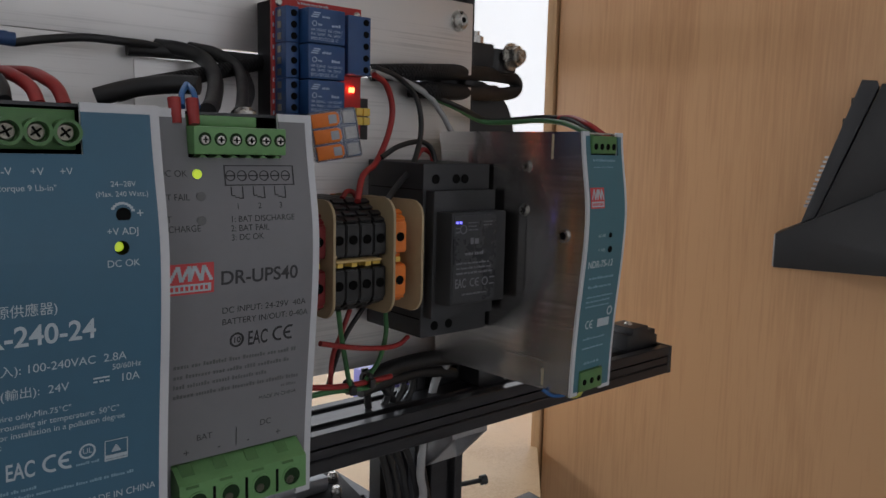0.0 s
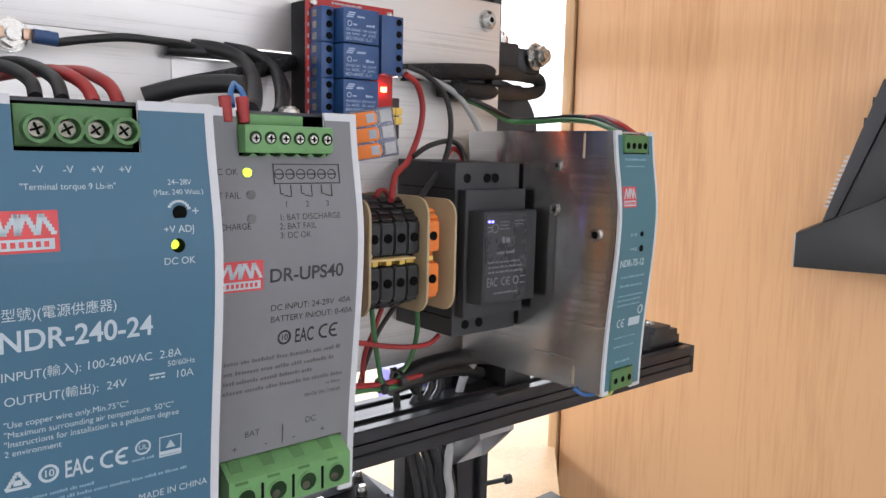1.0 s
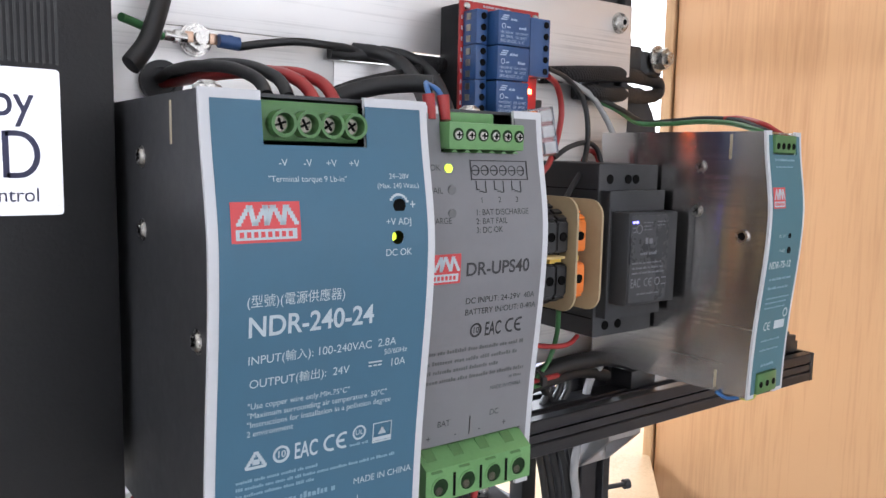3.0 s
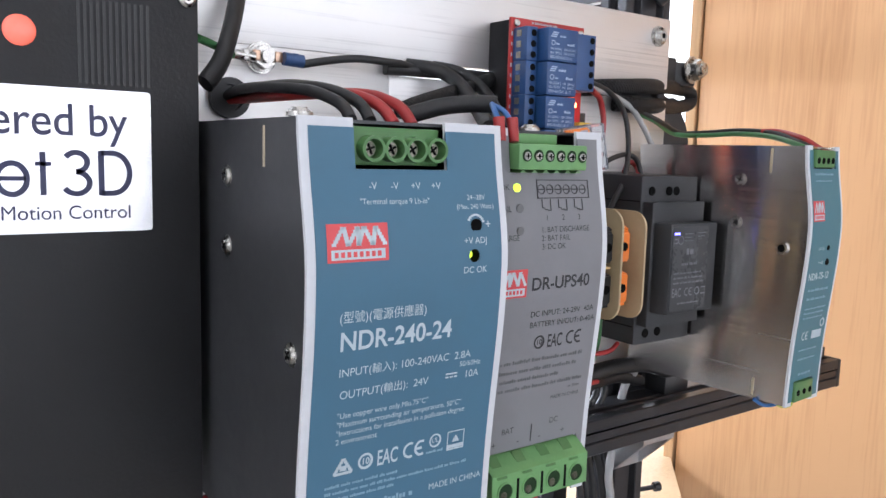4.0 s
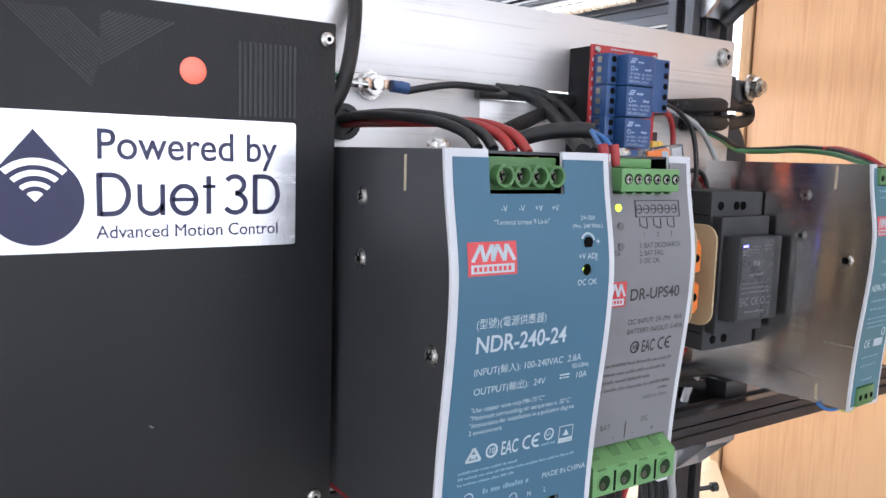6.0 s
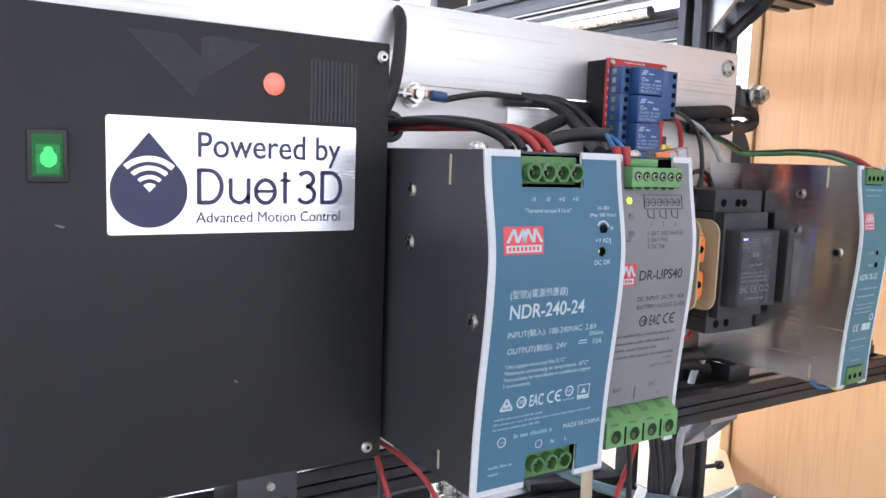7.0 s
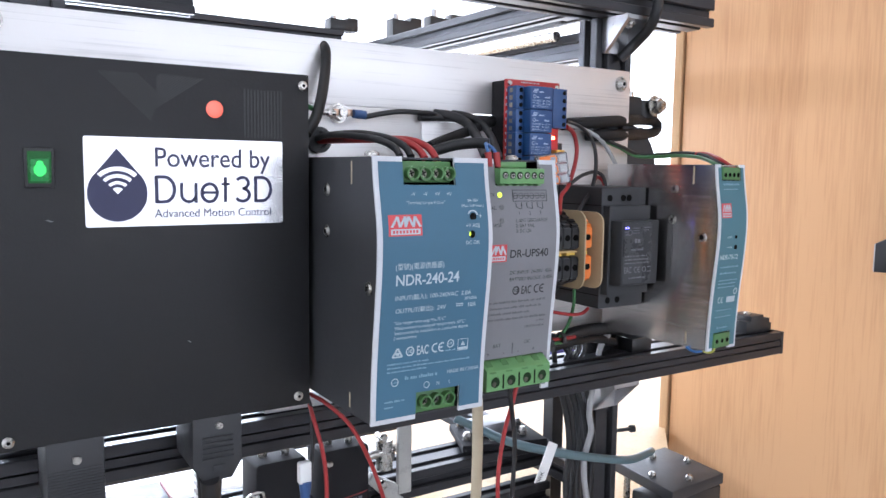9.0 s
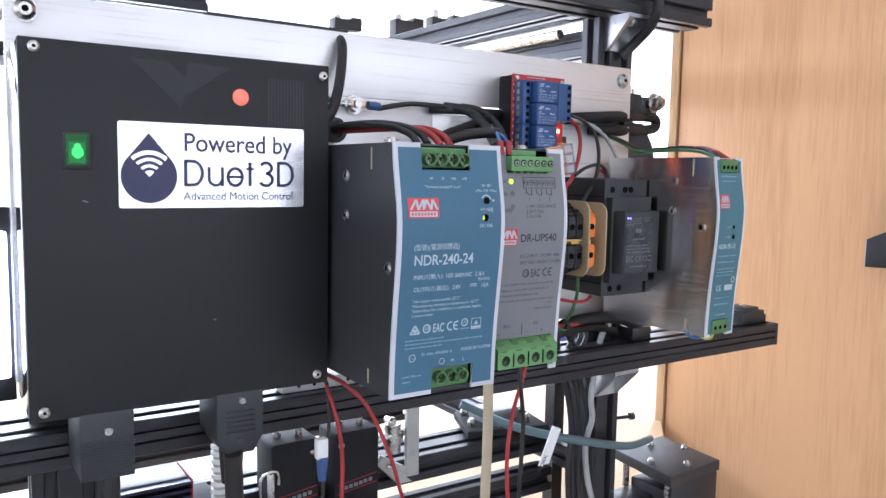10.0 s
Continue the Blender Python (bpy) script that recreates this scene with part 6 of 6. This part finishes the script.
cable("earth_wire", [(0.0073, -0.02, 1.1546), (0.0151, -0.014, 1.1535), (0.0243, -0.007, 1.1515)], 0.0015, M["green_wire"], "green and yellow earth wire", "cable")
cable("relay_wire", [(0.2062, -0.016, 1.1505), (0.2163, -0.012, 1.1466), (0.2218, -0.01, 1.1359), (0.2183, -0.012, 1.1231), (0.2054, -0.02, 1.1091), (0.1906, -0.03, 1.1027), (0.1809, -0.04, 1.0918)], 0.0015, M["red_wire"], "red wire from the relay board", "cable")
cable("relay_wire", [(0.2076, -0.014, 1.1545), (0.2258, -0.01, 1.1507), (0.2373, -0.01, 1.141), (0.2374, -0.014, 1.1251), (0.2238, -0.025, 1.108), (0.2062, -0.035, 1.0976), (0.1957, -0.04, 1.0901)], 0.0014, M["rubber"], "black wire from the relay board", "cable")
cable("relay_wire", [(0.207, -0.014, 1.1518), (0.2274, -0.008, 1.1504), (0.2464, -0.006, 1.1446), (0.2576, -0.006, 1.1348), (0.2636, -0.008, 1.1245)], 0.0016, M["white_wire"], "grey wire from the relay board", "cable")
cable("loop_wire", [(0.2081, -0.02, 1.1111), (0.2202, -0.018, 1.1167), (0.2348, -0.016, 1.1193), (0.2426, -0.016, 1.116), (0.2446, -0.018, 1.1073)], 0.0013, M["rubber"], "small black wire loop over the converter", "cable")
cable("loop_wire", [(0.2307, -0.018, 1.1101), (0.2385, -0.014, 1.1153), (0.2444, -0.014, 1.1131), (0.243, -0.018, 1.1073)], 0.0013, M["red_wire"], "small red wire loop over the converter", "cable")
cable("terminal_wire", [(0.1792, -0.03, 1.0925), (0.1831, -0.028, 1.0954), (0.187, -0.028, 1.0948), (0.1876, -0.03, 1.0902)], 0.0012, M["red_wire"], "red wire into the terminal blocks", "cable")
cable("braided_cable", [(0.2173, 0.004, 1.1535), (0.2430, -0.003, 1.1555), (0.2900, 0.010, 1.1597), (0.3459, 0.044, 1.1642), (0.3688, 0.05, 1.1633), (0.3693, 0.05, 1.1559), (0.3452, 0.042, 1.152), (0.2950, 0.014, 1.149), (0.2480, -0.003, 1.1468)], 0.0044, M["sleeve"], "black braided cable sleeve bent back on itself", "cable")
cable("braided_cable", [(0.2400, 0.000, 1.1465), (0.2560, -0.004, 1.1463), (0.2950, 0.012, 1.1486), (0.3461, 0.046, 1.1541)], 0.0042, M["sleeve"], "thick black braided cable sleeve", "cable")
cable("mains_wire", [(0.2520, -0.002, 1.1435), (0.2690, -0.004, 1.1385), (0.2927, 0.0, 1.1321), (0.3002, -0.015, 1.1316), (0.3013, -0.035, 1.1323), (0.2947, -0.06, 1.1305), (0.2812, -0.085, 1.1254), (0.2801, -0.092, 1.1219)], 0.0014, M["green_wire"], "green wire running to the slim supply", "cable")
cable("mains_wire", [(0.2500, -0.003, 1.1452), (0.2720, -0.005, 1.1385), (0.2972, 0.0, 1.133), (0.3048, -0.015, 1.1334), (0.3058, -0.035, 1.1343), (0.2991, -0.06, 1.1322), (0.2856, -0.085, 1.1258), (0.2863, -0.092, 1.1221)], 0.0014, M["rubber"], "black wire running to the slim supply", "cable")
cable("mains_wire", [(0.302, -0.05, 1.1336), (0.3013, -0.06, 1.1334), (0.2896, -0.08, 1.1296), (0.2896, -0.088, 1.1254), (0.2926, -0.092, 1.1222)], 0.0014, M["red_wire"], "red wire running to the slim supply", "cable")
cable("terminal_wire", [(0.1745, -0.035, 1.0419), (0.1773, -0.033, 1.0301), (0.1819, -0.03, 1.0152), (0.1858, -0.028, 1.0019)], 0.0012, M["green_wire"], "green wire down from the terminal blocks", "cable")
cable("terminal_wire", [(0.2024, -0.033, 1.0377), (0.205, -0.03, 1.0257), (0.2026, -0.028, 1.0128), (0.196, -0.026, 1.0029)], 0.0012, M["green_wire"], "green wire down from the terminal blocks", "cable")
cable("terminal_wire", [(0.1588, -0.045, 1.031), (0.1782, -0.04, 1.0253), (0.1977, -0.036, 1.0212), (0.2097, -0.034, 1.0207), (0.2171, -0.032, 1.0232)], 0.0012, M["red_wire"], "red wire into the converter", "cable")
cable("terminal_wire", [(0.1991, -0.02, 1.0387), (0.1899, -0.018, 1.0253), (0.1848, -0.016, 1.0115), (0.1803, -0.016, 0.9982)], 0.0012, M["rubber"], "black wire behind the terminal blocks", "cable")
cable("terminal_wire", [(0.1881, -0.024, 1.0392), (0.1844, -0.022, 1.0269), (0.181, -0.02, 1.0159), (0.1796, -0.02, 0.9993)], 0.0012, M["red_wire"], "red wire behind the terminal blocks", "cable")
cable("harness_wire", [(0.1634, -0.03, 1.0065), (0.1805, -0.028, 1.0034), (0.1971, -0.026, 1.0022), (0.2144, -0.022, 1.001)], 0.0014, M["red_wire"], "red wire in the harness", "cable")
cable("harness_wire", [(0.1634, -0.03, 1.0028), (0.1773, -0.028, 1.0018), (0.1954, -0.026, 0.9996), (0.2061, -0.022, 1.0001)], 0.0014, M["green_wire"], "green wire in the harness", "cable")
cable("harness_cable", [(0.2058, -0.012, 0.9977), (0.2274, -0.008, 1.0003), (0.254, -0.005, 0.9998), (0.2831, -0.002, 0.9951), (0.3185, 0.004, 0.9817)], 0.0045, M["rubber"], "thick black cable under the plate", "cable")
cable("harness_cable", [(0.2053, -0.008, 0.9914), (0.2308, -0.004, 0.9926), (0.2562, 0.002, 0.9909), (0.282, 0.006, 0.9839)], 0.0035, M["rubber"], "black cable under the plate", "cable")
cable("post_cable", [(0.2339, 0.006, 0.9954), (0.2342, 0.004, 0.9845), (0.2259, 0.004, 0.9657), (0.2384, 0.007, 0.9359), (0.2434, 0.007, 0.9072), (0.2412, 0.007, 0.8746), (0.2441, 0.007, 0.8406)], 0.002, M["rubber"], "black cable tied along the post", "cable")
cable("post_cable", [(0.242, 0.006, 0.994), (0.2423, 0.004, 0.983), (0.2318, 0.004, 0.965), (0.2445, 0.007, 0.935), (0.2496, 0.007, 0.9061), (0.2475, 0.007, 0.8733), (0.2504, 0.007, 0.8392)], 0.002, M["rubber"], "black cable tied along the post", "cable")
cable("post_cable", [(0.2486, 0.006, 0.9929), (0.2489, 0.004, 0.9818), (0.2391, 0.004, 0.9641), (0.252, 0.007, 0.9339), (0.2572, 0.007, 0.9048), (0.2551, 0.007, 0.8718), (0.2581, 0.007, 0.8374)], 0.002, M["rubber"], "black cable tied along the post", "cable")
cable("post_cable", [(0.2176, 0.006, 0.9981), (0.2178, 0.004, 0.9876), (0.2211, 0.004, 0.9663), (0.2335, 0.007, 0.9366), (0.2385, 0.007, 0.908), (0.2363, 0.007, 0.8756), (0.2391, 0.007, 0.8418)], 0.002, M["rubber"], "black cable tied along the post", "cable")
cable("post_cable", [(0.2292, 0.006, 0.9962), (0.2294, 0.004, 0.9854), (0.2465, 0.004, 0.9633), (0.2596, 0.007, 0.9328), (0.2649, 0.007, 0.9035), (0.2628, 0.007, 0.8703), (0.2658, 0.007, 0.8356)], 0.002, M["rubber"], "black cable tied along the post", "cable")
cable("grey_hose", [(0.2744, 0.004, 0.9918), (0.2647, 0.004, 0.9789), (0.2556, 0.003, 0.9344), (0.2579, 0.003, 0.9153), (0.2515, 0.003, 0.8928), (0.2554, 0.003, 0.8635), (0.2644, 0.003, 0.8375)], 0.0024, M["white_wire"], "light grey cable tied along the post", "cable")
cable("beam_cable", [(0.2896, -0.02, 1.2526), (0.2852, -0.022, 1.2373), (0.2867, -0.014, 1.2268), (0.2868, 0.0, 1.217), (0.28, 0.008, 1.2063)], 0.004, M["rubber"], "thick black cable hanging from the top beam", "cable")
cable("output_wire", [(0.262, -0.082, 1.0005), (0.266, -0.085, 0.9975), (0.271, -0.088, 0.9978), (0.274, -0.09, 1.001)], 0.0009, M["blue_wire"], "short blue wire under the slim supply", "cable")
cable("output_wire", [(0.2695, -0.086, 1.0005), (0.273, -0.09, 0.9972), (0.2775, -0.092, 0.9975), (0.28, -0.092, 1.001)], 0.0009, M["yg_wire"], "short yellow and green wire under the slim supply", "cable")
cable("fan_wire", [(0.0048, -0.03, 0.9915), (0.0026, -0.045, 0.9817), (0.0056, -0.05, 0.9644), (0.0079, -0.05, 0.9439), (0.0073, -0.05, 0.917), (0.0064, -0.05, 0.8309)], 0.0012, M["red_wire"], "red wire hanging down from the box", "cable")
cable("fan_wire", [(0.007, -0.03, 0.9919), (0.0114, -0.045, 0.9887), (0.0236, -0.05, 0.9748), (0.0368, -0.05, 0.9487), (0.0457, -0.05, 0.9224), (0.05, -0.05, 0.9), (0.053, -0.05, 0.815)], 0.0012, M["red_wire"], "red wire hanging down from the box", "cable")
cable("fan_wire", [(0.0057, -0.028, 0.9909), (0.0031, -0.04, 0.9853), (0.0016, -0.045, 0.9636), (-0.0011, -0.045, 0.9407), (-0.0025, -0.045, 0.9174)], 0.0011, M["rubber"], "thin black wire hanging down from the box", "cable")
cable("battery_wire", [(0.0943, -0.108, 1.0057), (0.0923, -0.106, 0.9924), (0.092, -0.1, 0.9743), (0.0886, -0.1, 0.9514), (0.0894, -0.1, 0.9275), (0.093, -0.1, 0.8958), (0.0953, -0.1, 0.8282)], 0.0012, M["red_wire"], "red wire from the backup module", "cable")
cable("battery_wire", [(0.0886, -0.108, 1.0048), (0.0924, -0.106, 0.9891), (0.0998, -0.1, 0.9663), (0.099, -0.1, 0.9426), (0.0983, -0.1, 0.9153), (0.1015, -0.1, 0.8261)], 0.0013, M["rubber"], "black wire from the backup module", "cable")
cable("flat_cable", [(0.0749, -0.098, 0.9955), (0.0754, -0.098, 0.9797), (0.0754, -0.098, 0.9532), (0.0747, -0.098, 0.9233), (0.0749, -0.098, 0.834)], 0.0048, M["tape"], "flat beige cable hanging from the supply", "cable", flat=0.25)
cable("air_hose", [(0.1599, 0.05, 0.9295), (0.1722, 0.04, 0.9234), (0.185, 0.02, 0.9169), (0.2025, 0.0, 0.9126), (0.2459, -0.005, 0.9), (0.2968, 0.0, 0.8859), (0.3302, 0.01, 0.8813), (0.3474, 0.02, 0.8773)], 0.0033, M["teal_tube"], "grey teal pneumatic hose", "hose")
cable("cord", [(-0.0574, -0.054, 0.9641), (-0.0558, -0.05, 0.9533), (-0.0547, -0.048, 0.9399), (-0.053, -0.045, 0.9131), (-0.0528, -0.045, 0.8483)], 0.0048, M["rubber"], "thick black mains cord", "cord")
cable("cord", [(-0.1164, -0.05, 0.9649), (-0.1161, -0.05, 0.9569), (-0.1155, -0.045, 0.9318), (-0.1163, -0.045, 0.8699)], 0.0042, M["rubber"], "thick black mains cord", "cord")
